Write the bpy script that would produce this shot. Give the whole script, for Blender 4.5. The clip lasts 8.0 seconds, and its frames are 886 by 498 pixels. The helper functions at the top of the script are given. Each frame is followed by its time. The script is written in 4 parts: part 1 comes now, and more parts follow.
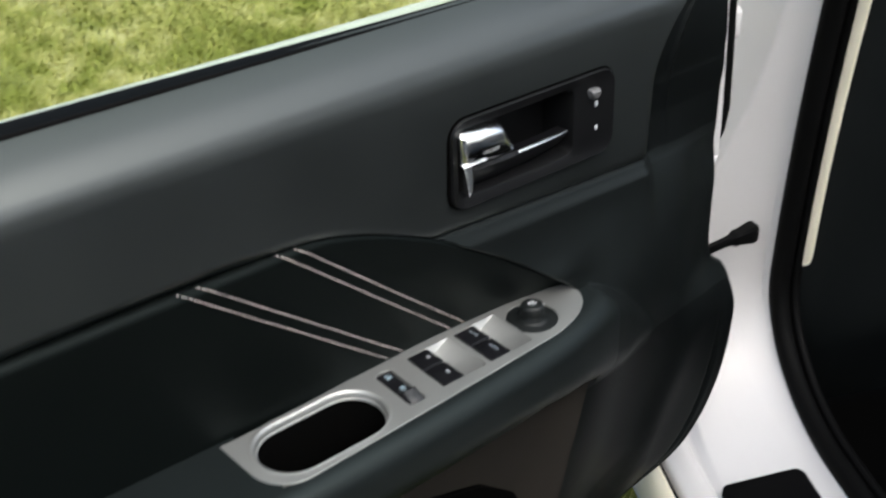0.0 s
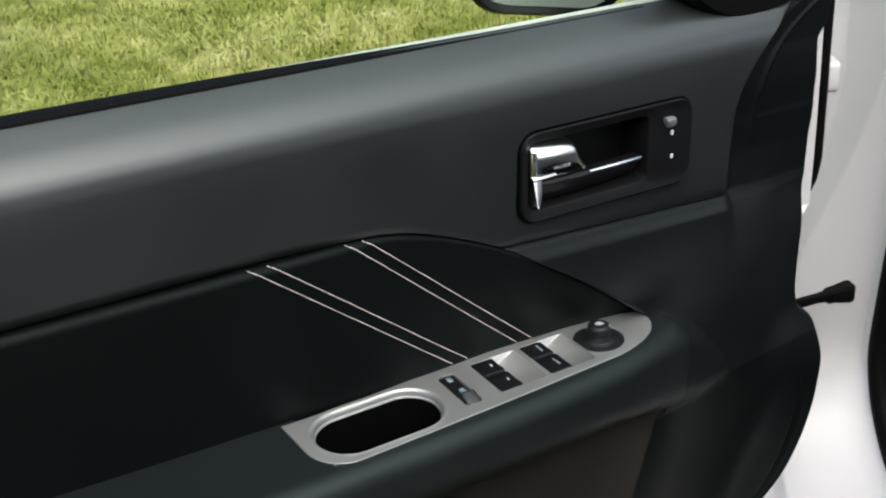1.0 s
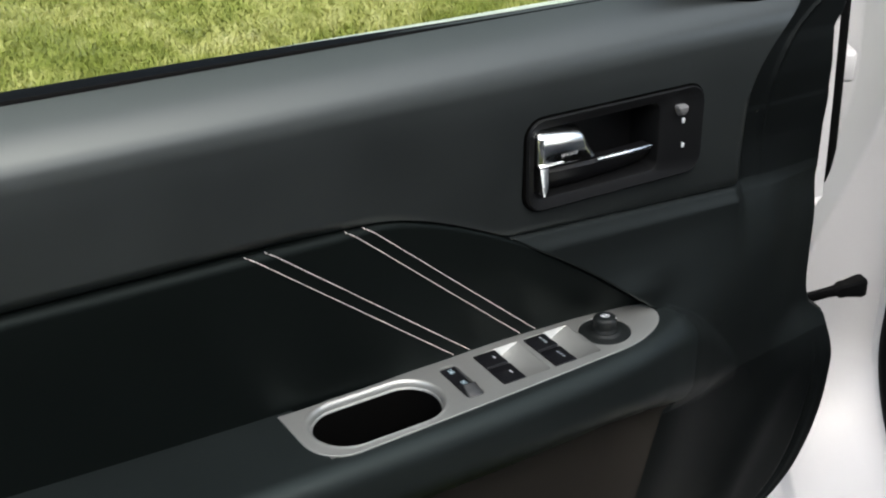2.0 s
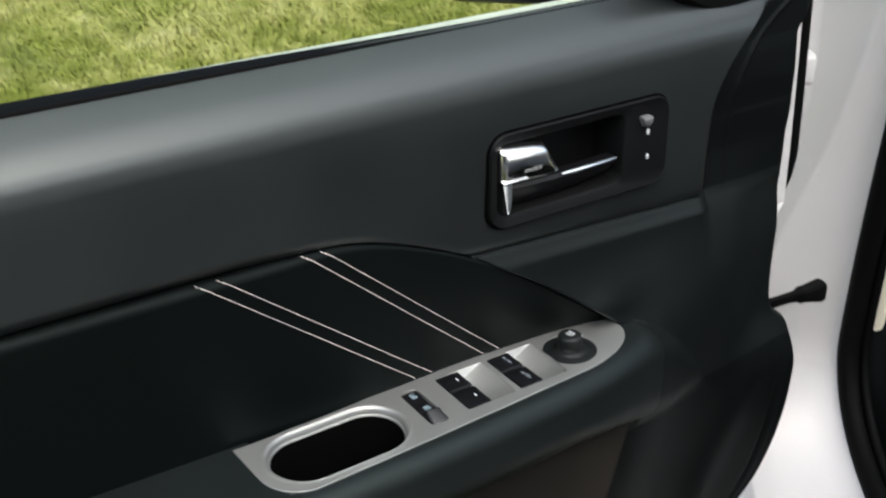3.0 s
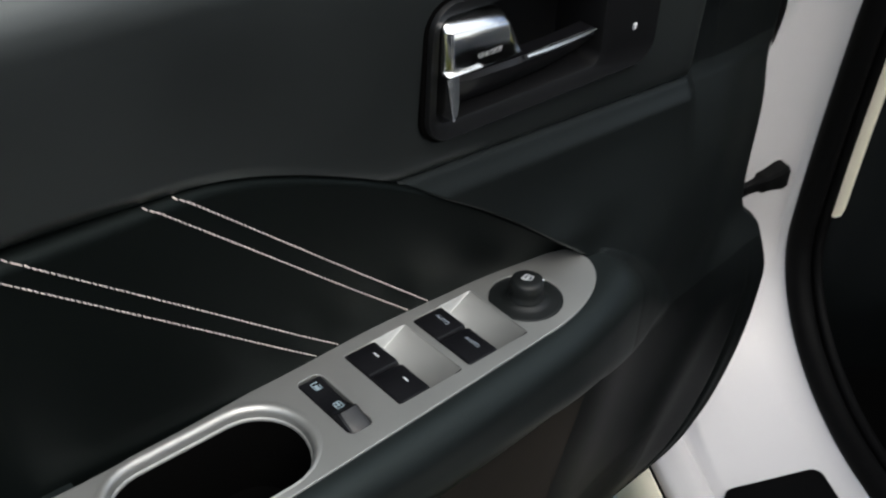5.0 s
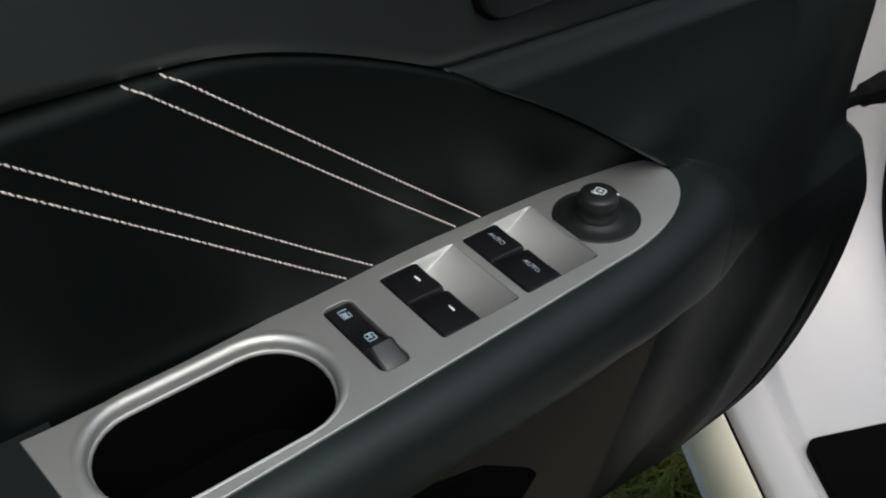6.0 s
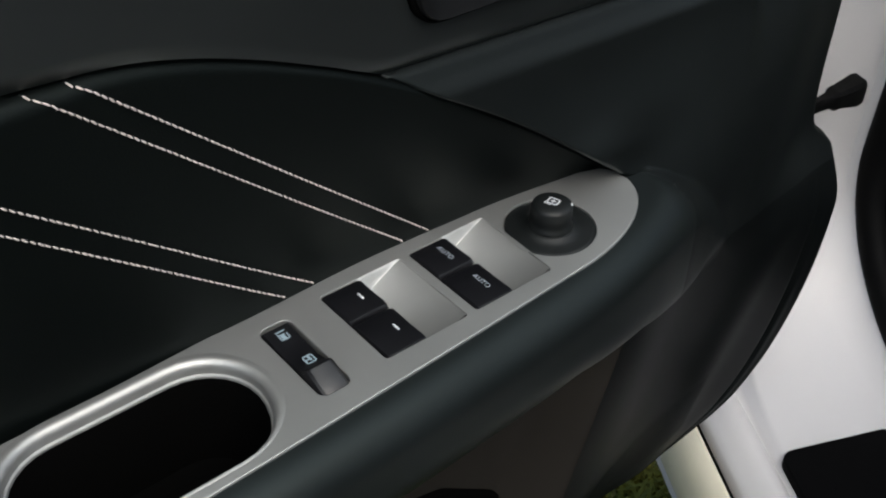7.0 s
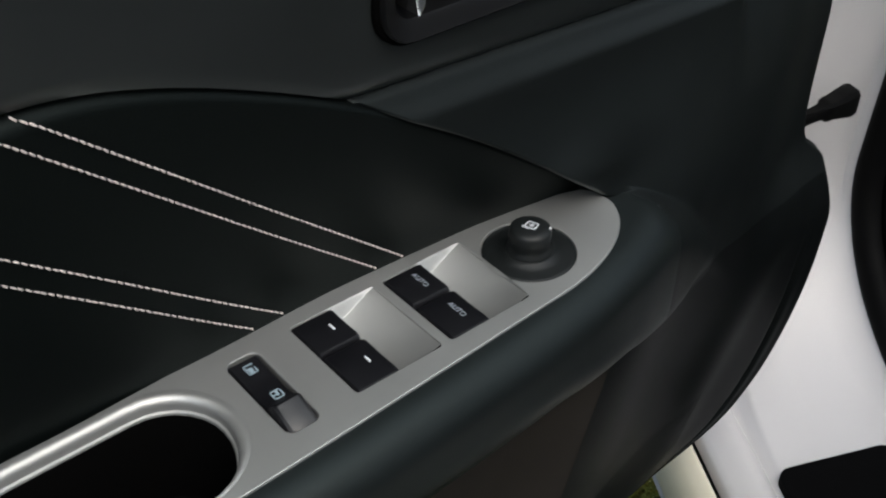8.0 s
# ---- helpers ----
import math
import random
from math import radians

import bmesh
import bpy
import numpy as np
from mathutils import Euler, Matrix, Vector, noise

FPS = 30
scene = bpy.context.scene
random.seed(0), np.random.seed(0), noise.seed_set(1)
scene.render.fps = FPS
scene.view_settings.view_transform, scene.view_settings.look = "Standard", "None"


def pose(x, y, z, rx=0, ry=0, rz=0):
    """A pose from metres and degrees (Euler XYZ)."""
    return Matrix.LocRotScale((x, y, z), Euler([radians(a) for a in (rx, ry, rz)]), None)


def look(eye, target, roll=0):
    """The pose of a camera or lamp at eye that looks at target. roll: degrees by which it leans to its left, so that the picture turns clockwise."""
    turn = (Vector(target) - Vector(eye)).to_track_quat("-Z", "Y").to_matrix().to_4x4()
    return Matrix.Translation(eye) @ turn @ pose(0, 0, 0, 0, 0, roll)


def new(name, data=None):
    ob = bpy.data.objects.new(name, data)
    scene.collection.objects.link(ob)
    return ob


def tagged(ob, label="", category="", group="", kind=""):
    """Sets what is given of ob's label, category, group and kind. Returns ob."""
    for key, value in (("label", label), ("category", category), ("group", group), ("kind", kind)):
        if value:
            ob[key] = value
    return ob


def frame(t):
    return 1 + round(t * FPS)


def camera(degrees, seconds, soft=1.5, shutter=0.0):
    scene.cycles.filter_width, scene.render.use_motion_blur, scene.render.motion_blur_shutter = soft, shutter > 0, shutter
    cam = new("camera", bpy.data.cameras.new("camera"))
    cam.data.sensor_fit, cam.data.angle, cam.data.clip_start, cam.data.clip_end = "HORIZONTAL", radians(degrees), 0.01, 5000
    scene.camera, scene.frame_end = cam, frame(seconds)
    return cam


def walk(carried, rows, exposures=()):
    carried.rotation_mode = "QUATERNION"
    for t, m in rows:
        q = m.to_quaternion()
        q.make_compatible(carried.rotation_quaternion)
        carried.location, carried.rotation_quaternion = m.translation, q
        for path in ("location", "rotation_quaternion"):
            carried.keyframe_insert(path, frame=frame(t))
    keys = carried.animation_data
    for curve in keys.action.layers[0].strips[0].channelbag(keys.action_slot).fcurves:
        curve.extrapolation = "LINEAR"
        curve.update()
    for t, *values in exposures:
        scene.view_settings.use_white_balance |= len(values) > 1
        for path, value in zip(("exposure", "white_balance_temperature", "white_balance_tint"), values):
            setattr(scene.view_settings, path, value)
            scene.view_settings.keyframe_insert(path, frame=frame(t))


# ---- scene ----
cam = camera(42.4, 8.0, soft=2.05, shutter=0.4)
PATH = [
    (0, (-0.006, 0.017, 1.282), (1.059, 1.369, 0.264), -1.9),
    (0.5, (-0.001, -0.054, 1.259), (0.923, 1.401, 0.245), -2.1),
    (1, (0.006, -0.076, 1.236), (0.91, 1.484, 0.37), -1.8),
    (1.5, (0.005, -0.068, 1.232), (0.879, 1.495, 0.341), -1.2),
    (1.7, (0.012, -0.062, 1.23), (0.891, 1.497, 0.338), -1.2),
    (2.8, (0.027, -0.039, 1.22), (0.962, 1.503, 0.356), -0.8),
    (3, (0.031, -0.011, 1.232), (1.001, 1.485, 0.326), -0.6),
    (3.5, (0.043, 0.077, 1.222), (1.094, 1.471, 0.246), 1.7),
    (4, (0.06, 0.175, 1.196), (1.233, 1.39, 0.124), 2.5),
    (4.2, (0.077, 0.201, 1.195), (1.251, 1.341, 0.045), 2.6),
    (5.3, (0.177, 0.28, 1.106), (1.244, 1.496, -0.071), 2.6),
    (5.5, (0.191, 0.298, 1.083), (1.206, 1.508, -0.144), 1.9),
    (6, (0.208, 0.315, 1.07), (1.206, 1.507, -0.188), 2.3),
    (6.5, (0.222, 0.316, 1.065), (1.24, 1.503, -0.182), 2.6),
    (7, (0.237, 0.32, 1.055), (1.262, 1.506, -0.187), 2.0),
    (7.5, (0.248, 0.331, 1.047), (1.271, 1.52, -0.194), 1.8),
    (8, (0.26, 0.326, 1.053), (1.283, 1.521, -0.182), 1.2),
]
walk(cam, [(t, look(eye, target, roll)) for t, eye, target, roll in PATH], [(0, 0.16, 6150, 4), (3.4, 0.13, 6150, 4), (4.2, 0.0, 6150, 4), (5.5, -0.33, 6150, 4), (8, -0.33, 6150, 4)])

# ---- world, sun, exposure ----
SUN_EL, SUN_AZ = 54.0, 192.0
world = bpy.data.worlds.new("sky")
scene.world = world
world.use_nodes = True
wn = world.node_tree.nodes
sky = wn.new("ShaderNodeTexSky")
sky.sky_type = "NISHITA"
sky.sun_disc = False
sky.sun_elevation = radians(SUN_EL)
sky.sun_rotation = radians(SUN_AZ)
sky.air_density, sky.dust_density = 0.6, 6.0
wn["Background"].inputs["Strength"].default_value = 0.24
world.node_tree.links.new(sky.outputs[0], wn["Background"].inputs["Color"])
sun = new("sun", bpy.data.lights.new("sun", "SUN"))
sun.data.energy, sun.data.angle, sun.data.color = 2.6, radians(125), (1.0, 0.975, 0.925)
_el, _az = radians(SUN_EL), radians(SUN_AZ)
sun.matrix_world = look((0, 0, 0), (-math.cos(_el) * math.sin(_az), -math.cos(_el) * math.cos(_az), -math.sin(_el)))


# ---- materials ----
def material(name, base, rough=0.5, metal=0.0, spec=0.5, var=0.15, var_scale=12.0, grain=0.0, grain_scale=900.0,
             rough_var=0.08, coat=0.0, voronoi=False, tint=None):
    """A surface with a soft colour drift, a roughness drift and a fine relief."""
    m = bpy.data.materials.new(name)
    m.use_nodes = True
    n, l = m.node_tree.nodes, m.node_tree.links
    b = n["Principled BSDF"]
    co = n.new("ShaderNodeTexCoord")
    big = n.new("ShaderNodeTexNoise")
    big.inputs["Scale"].default_value = var_scale
    big.inputs["Detail"].default_value = 6
    l.new(co.outputs["Object"], big.inputs["Vector"])
    fine = n.new("ShaderNodeTexNoise")
    fine.inputs["Scale"].default_value = var_scale * 14
    fine.inputs["Detail"].default_value = 4
    l.new(co.outputs["Object"], fine.inputs["Vector"])
    both = n.new("ShaderNodeMath")
    both.operation = "MULTIPLY_ADD"
    l.new(fine.outputs["Fac"], both.inputs[0])
    both.inputs[1].default_value = 0.35
    l.new(big.outputs["Fac"], both.inputs[2])
    ramp = n.new("ShaderNodeMapRange")
    l.new(both.outputs[0], ramp.inputs["Value"])
    ramp.inputs["From Min"].default_value, ramp.inputs["From Max"].default_value = 0.4, 0.95
    mix = n.new("ShaderNodeMix")
    mix.data_type = "RGBA"
    l.new(ramp.outputs[0], mix.inputs["Factor"])
    mix.inputs[6].default_value = (*[c * (1 - var) for c in base], 1)
    mix.inputs[7].default_value = (*[min(1, c * (1 + var)) for c in base], 1)
    l.new(mix.outputs[2], b.inputs["Base Color"])
    rr = n.new("ShaderNodeMapRange")
    l.new(both.outputs[0], rr.inputs["Value"])
    rr.inputs["From Min"].default_value, rr.inputs["From Max"].default_value = 0.4, 0.95
    rr.inputs["To Min"].default_value, rr.inputs["To Max"].default_value = max(0.02, rough - rough_var), rough + rough_var
    l.new(rr.outputs[0], b.inputs["Roughness"])
    b.inputs["Metallic"].default_value = metal
    b.inputs["Specular IOR Level"].default_value = spec
    if tint:
        b.inputs["Specular Tint"].default_value = (*tint, 1)
    if coat:
        b.inputs["Coat Weight"].default_value = coat
        b.inputs["Coat Roughness"].default_value = 0.06
    if grain:
        g = n.new("ShaderNodeTexVoronoi" if voronoi else "ShaderNodeTexNoise")
        g.inputs["Scale"].default_value = grain_scale
        l.new(co.outputs["Object"], g.inputs["Vector"])
        bump = n.new("ShaderNodeBump")
        bump.inputs["Strength"].default_value = grain
        bump.inputs["Distance"].default_value = 0.0006
        l.new(g.outputs["Distance" if voronoi else "Fac"], bump.inputs["Height"])
        l.new(bump.outputs[0], b.inputs["Normal"])
    return m


M_SOFT = material("charcoal_soft_trim", (0.0105, 0.0122, 0.0126), 0.38, spec=0.88, rough_var=0.03, tint=(0.93, 1.0, 1.0))
M_LEATHER = material("black_leather", (0.0016, 0.0023, 0.0022), 0.58, spec=0.14, rough_var=0.02, grain=0.12, grain_scale=1500, voronoi=True, tint=(0.82, 1.0, 1.0))
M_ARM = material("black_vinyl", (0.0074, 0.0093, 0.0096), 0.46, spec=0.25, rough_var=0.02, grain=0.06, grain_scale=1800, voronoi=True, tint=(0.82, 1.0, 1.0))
# lighter copy of the lower panel's black, for the better lit part
M_PANEL = material("black_panel_lit", (0.0058, 0.0071, 0.0073), 0.48, spec=0.18, rough_var=0.02, grain=0.07, grain_scale=1600, voronoi=True, tint=(0.86, 1.0, 1.0))
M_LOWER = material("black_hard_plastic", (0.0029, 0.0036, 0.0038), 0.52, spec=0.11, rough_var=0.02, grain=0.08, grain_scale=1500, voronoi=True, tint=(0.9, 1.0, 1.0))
M_BROWN = material("dark_brown_fabric", (0.0175, 0.0152, 0.0130), 0.85, spec=0.2, grain=0.8, grain_scale=1500)
M_SILVER = material("satin_silver_paint", (0.458, 0.466, 0.456), 0.48, metal=0.85, grain=0.12, grain_scale=3500, var=0.05, rough_var=0.05)
M_CHROME = material("chrome", (0.92, 0.92, 0.91), 0.19, metal=1.0, var=0.04, rough_var=0.04)
M_SWITCH = material("black_switch_plastic", (0.0048, 0.0050, 0.0064), 0.42, spec=0.34, grain=0.15, grain_scale=2500)
M_KNOB = material("grey_black_knob_plastic", (0.0065, 0.0080, 0.0082), 0.48, spec=0.36, grain=0.12, grain_scale=2500)
M_GLOSSBLACK = material("gloss_black_plastic", (0.005, 0.005, 0.006), 0.32, spec=0.26)
M_BEZEL = material("matte_black_bezel", (0.0042, 0.0044, 0.0050), 0.45, spec=0.20)
# near-black for hollows and gaps, with their shade put into the colour
M_PIT = material("recess_black", (0.0016, 0.0016, 0.0016), 0.95, spec=0.02)
M_MARK = material("white_print", (0.60, 0.63, 0.66), 0.5, var=0.05)
M_BEZELMARK = material("grey_print", (0.34, 0.35, 0.36), 0.5, var=0.05)
M_LOCK = material("satin_grey_plastic", (0.13, 0.13, 0.135), 0.4, var=0.05)
M_TIP = material("rocker_tip_grey", (0.022, 0.023, 0.025), 0.42, spec=0.5, var=0.25, var_scale=60)
M_ICON = material("dim_blue_print", (0.26, 0.34, 0.39), 0.5, var=0.05)
M_MARKBLUE = material("pale_blue_print", (0.38, 0.44, 0.49), 0.5, var=0.05)
M_THREAD = material("pale_grey_thread", (0.72, 0.64, 0.61), 0.7, var=0.25, var_scale=200)
M_WHITE = material("white_car_paint", (0.62, 0.61, 0.615), 0.30, spec=0.45, var=0.02, var_scale=3, rough_var=0.01)
M_IVORY = material("ivory_trim", (0.80, 0.75, 0.60), 0.35, var=0.05, var_scale=8)
M_RUBBER = material("black_rubber", (0.0024, 0.0024, 0.0025), 0.62, spec=0.07)
M_SCUFF = material("black_scuff_plastic", (0.0026, 0.0026, 0.0029), 0.75, spec=0.04, grain=0.3)
M_DASH = material("dark_dash_plastic", (0.0045, 0.0058, 0.0062), 0.60, spec=0.16, grain=0.4, grain_scale=700, voronoi=True)
# pale so that the unseen lining brightens the upper trim and chrome
M_LINING = material("pale_bounce_lining", (0.36, 0.35, 0.33), 0.85, spec=0.2, grain=0.5, grain_scale=700)
M_CARPET = material("black_carpet", (0.0012, 0.0012, 0.0012), 0.95, spec=0.02, grain=0.8, grain_scale=600)


def glass_material():
    m = bpy.data.materials.new("window_glass")
    m.use_nodes = True
    n, l = m.node_tree.nodes, m.node_tree.links
    n.remove(n["Principled BSDF"])
    tr, gl, fr, mx = (n.new("ShaderNode" + k) for k in ("BsdfTransparent", "BsdfGlossy", "LayerWeight", "MixShader"))
    tr.inputs["Color"].default_value = (0.76, 0.84, 0.73, 1)
    gl.inputs["Roughness"].default_value = 0.02
    fr.inputs["Blend"].default_value = 0.5
    power, gloss = n.new("ShaderNodeMath"), n.new("ShaderNodeMath")
    power.operation, gloss.operation = "POWER", "MULTIPLY_ADD"
    l.new(fr.outputs["Facing"], power.inputs[0])
    power.inputs[1].default_value = 5.0
    l.new(power.outputs[0], gloss.inputs[0])
    gloss.inputs[1].default_value, gloss.inputs[2].default_value = 0.92, 0.04
    l.new(gloss.outputs[0], mx.inputs[0])
    l.new(tr.outputs[0], mx.inputs[1])
    l.new(gl.outputs[0], mx.inputs[2])
    l.new(mx.outputs[0], n["Material Output"].inputs["Surface"])
    return m


def grass_material(name, blades, shaded=False):
    m = bpy.data.materials.new(name)
    m.use_nodes = True
    n, l = m.node_tree.nodes, m.node_tree.links
    b = n["Principled BSDF"]
    geo = n.new("ShaderNodeNewGeometry")
    big = n.new("ShaderNodeTexNoise")
    big.inputs["Scale"].default_value, big.inputs["Detail"].default_value = 1.8, 5
    mid = n.new("ShaderNodeTexNoise")
    mid.inputs["Scale"].default_value, mid.inputs["Detail"].default_value = 9, 3
    for t in (big, mid):
        l.new(geo.outputs["Position"], t.inputs["Vector"])
    add = n.new("ShaderNodeMath")
    add.operation = "ADD"
    l.new(big.outputs["Fac"], add.inputs[0])
    l.new(mid.outputs["Fac"], add.inputs[1])
    if blades:
        rnd = n.new("ShaderNodeMath")
        rnd.operation = "MULTIPLY_ADD"
        l.new(geo.outputs["Random Per Island"], rnd.inputs[0])
        rnd.inputs[1].default_value = 0.09
        l.new(add.outputs[0], rnd.inputs[2])
        src, lo, hi = rnd.outputs[0], 0.78, 1.40
    else:
        src, lo, hi = add.outputs[0], 0.75, 1.25
    rng = n.new("ShaderNodeMapRange")
    l.new(src, rng.inputs["Value"])
    rng.inputs["From Min"].default_value, rng.inputs["From Max"].default_value = lo, hi
    ramp = n.new("ShaderNodeValToRGB")
    e = ramp.color_ramp.elements
    stops = [(0.0, (0.195, 0.215, 0.036)), (0.33, (0.26, 0.275, 0.062)), (0.60, (0.43, 0.41, 0.14)), (1.0, (0.64, 0.59, 0.32))]
    # greener blades, darkened to carry the shade beside and under the car
    if shaded:
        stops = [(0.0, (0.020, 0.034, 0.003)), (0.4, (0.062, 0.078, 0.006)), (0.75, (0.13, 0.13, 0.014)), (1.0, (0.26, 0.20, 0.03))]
    e[0].position, e[0].color = stops[0][0], (*stops[0][1], 1)
    e[1].position, e[1].color = stops[3][0], (*stops[3][1], 1)
    for p, c in stops[1:3]:
        x = e.new(p)
        x.color = (*c, 1)
    l.new(rng.outputs[0], ramp.inputs["Fac"])
    l.new(ramp.outputs[0], b.inputs["Base Color"])
    b.inputs["Roughness"].default_value = 0.65
    b.inputs["Specular IOR Level"].default_value = 0.25
    if not blades:
        fine = n.new("ShaderNodeTexNoise")
        fine.inputs["Scale"].default_value, fine.inputs["Detail"].default_value = 60, 6
        l.new(geo.outputs["Position"], fine.inputs["Vector"])
        bump = n.new("ShaderNodeBump")
        bump.inputs["Strength"].default_value, bump.inputs["Distance"].default_value = 0.9, 0.03
        l.new(fine.outputs["Fac"], bump.inputs["Height"])
        l.new(bump.outputs[0], b.inputs["Normal"])
    return m


M_GLASS = glass_material()
M_GROUND = grass_material("lawn_soil", False)
M_BLADE = grass_material("grass_blades", True)
M_SHADED = grass_material("shaded_grass_blades", True, True)


# ---- builders ----
def part(name, bm, mat, parent=None, label="", smooth=True):
    """Links a bmesh as one mesh object under a thing or a part."""
    me = bpy.data.meshes.new(name)
    bmesh.ops.recalc_face_normals(bm, faces=bm.faces[:])
    bm.to_mesh(me)
    bm.free()
    me.materials.append(mat)
    for p in me.polygons:
        p.use_smooth = smooth
    if smooth:
        me.set_sharp_from_angle(angle=radians(38))
    ob = new(name, me)
    if parent:
        ob.parent = parent
    if label:
        tagged(ob, label)
    return ob


def thing(name, label, category, kind="", group=""):
    ob = new(name)
    ob.empty_display_size = 0.05
    return tagged(ob, label, category, group, kind)


def sheet(rows, closed=False):
    """A surface through rows of points of equal length."""
    bm = bmesh.new()
    vs = [[bm.verts.new(p) for p in r] for r in rows]
    for a, b in zip(vs, vs[1:]):
        k = len(a)
        for j in range(k if closed else k - 1):
            bm.faces.new((a[j], a[(j + 1) % k], b[(j + 1) % k], b[j]))
    return bm


def step(a, b, x):
    t = np.clip((np.asarray(x, float) - a) / (b - a), 0, 1)
    return t * t * (3 - 2 * t)


def spline(x, xs, ys):
    """A smooth monotone curve through a few knots."""
    xs, ys, x = np.asarray(xs, float), np.asarray(ys, float), np.asarray(x, float)
    h, d = np.diff(xs), np.diff(ys) / np.diff(xs)
    m = np.r_[d[0], np.where(d[1:] * d[:-1] > 0, 2 * d[1:] * d[:-1] / np.where(np.abs(d[1:] + d[:-1]) < 1e-12, 1, d[1:] + d[:-1]), 0), d[-1]]
    k = np.clip(np.searchsorted(xs, x) - 1, 0, len(h) - 1)
    t = np.clip((x - xs[k]) / h[k], 0, 1)
    return ((2 * t ** 3 - 3 * t ** 2 + 1) * ys[k] + (t ** 3 - 2 * t ** 2 + t) * h[k] * m[k] + (3 * t ** 2 - 2 * t ** 3) * ys[k + 1] + (t ** 3 - t ** 2) * h[k] * m[k + 1])


def box(bm, lo, hi, bevel=0.0, seg=2, m=None):
    lo, hi = Vector(lo), Vector(hi)
    r = bmesh.ops.create_cube(bm, size=1.0, matrix=Matrix.Translation((lo + hi) / 2) @ Matrix.Diagonal((*(hi - lo), 1)))
    if bevel:
        r = bmesh.ops.bevel(bm, geom=list({e for v in r["verts"] for e in v.link_edges}), offset=bevel, segments=seg, profile=0.5, affect="EDGES")
    if m is not None:
        bmesh.ops.transform(bm, matrix=m, verts=r["verts"])
    return bm


def round_rect(x0, x1, z0, z1, r, n=6):
    pts = []
    for cx, cz, a in ((x1 - r, z1 - r, 0), (x0 + r, z1 - r, 90), (x0 + r, z0 + r, 180), (x1 - r, z0 + r, 270)):
        for k in range(n + 1):
            t = radians(a + 90 * k / n)
            pts.append((cx + r * math.cos(t), cz + r * math.sin(t)))
    return pts


def rings(loops, cap_first=False, cap_last=False):
    """Closed loops of equal length, joined one to the next."""
    bm = sheet(loops, closed=True)
    bm.verts.ensure_lookup_table()
    k = len(loops[0])
    if cap_first:
        bm.faces.new(bm.verts[:k])
    if cap_last:
        bm.faces.new(bm.verts[len(bm.verts) - k:])
    return bm


def tube(points, radius, n=8):
    loops = []
    for j, p in enumerate(points):
        p = Vector(p)
        d = (Vector(points[min(j + 1, len(points) - 1)]) - Vector(points[max(j - 1, 0)])).normalized()
        u = d.cross(Vector((0, 0, 1)) if abs(d.z) < 0.9 else Vector((1, 0, 0))).normalized()
        v = d.cross(u)
        r = radius[j] if isinstance(radius, (list, tuple)) else radius
        loops.append([p + r * (math.cos(2 * math.pi * k / n) * u + math.sin(2 * math.pi * k / n) * v) for k in range(n)])
    return rings(loops, True, True)


def lettering(name, text, size, m, mat, parent, label):
    """Raised letters of the built-in font; m: pose of their baseline's middle."""
    cu = bpy.data.curves.new(name, "FONT")
    cu.body, cu.size, cu.extrude, cu.offset = text, size, 0.00012, -0.022 * size
    cu.align_x, cu.align_y = "CENTER", "CENTER"
    tmp = new(name, cu)
    me = bpy.data.meshes.new_from_object(tmp.evaluated_get(bpy.context.evaluated_depsgraph_get()))
    bpy.data.objects.remove(tmp)
    me.transform(m)
    me.materials.clear()
    me.materials.append(mat)
    ob = new(name, me)
    ob.parent = parent
    return tagged(ob, label)


# ---- the ground ----
bm = bmesh.new()
bmesh.ops.create_grid(bm, x_segments=60, y_segments=60, size=1.0)
for v in bm.verts:
    far = max(abs(v.co.x), abs(v.co.y))
    k = 6 + 600 * max(0, far - 0.5) ** 2.5
    v.co.x, v.co.y = v.co.x * k, v.co.y * k + 2
    v.co.z = 0.006 * noise.noise((v.co.x * 0.8, v.co.y * 0.8, 0)) - 0.008
ground = part("ground", bm, M_GROUND)
tagged(ground, "short yellow-green lawn with dry straw patches", "ground", kind="structure")


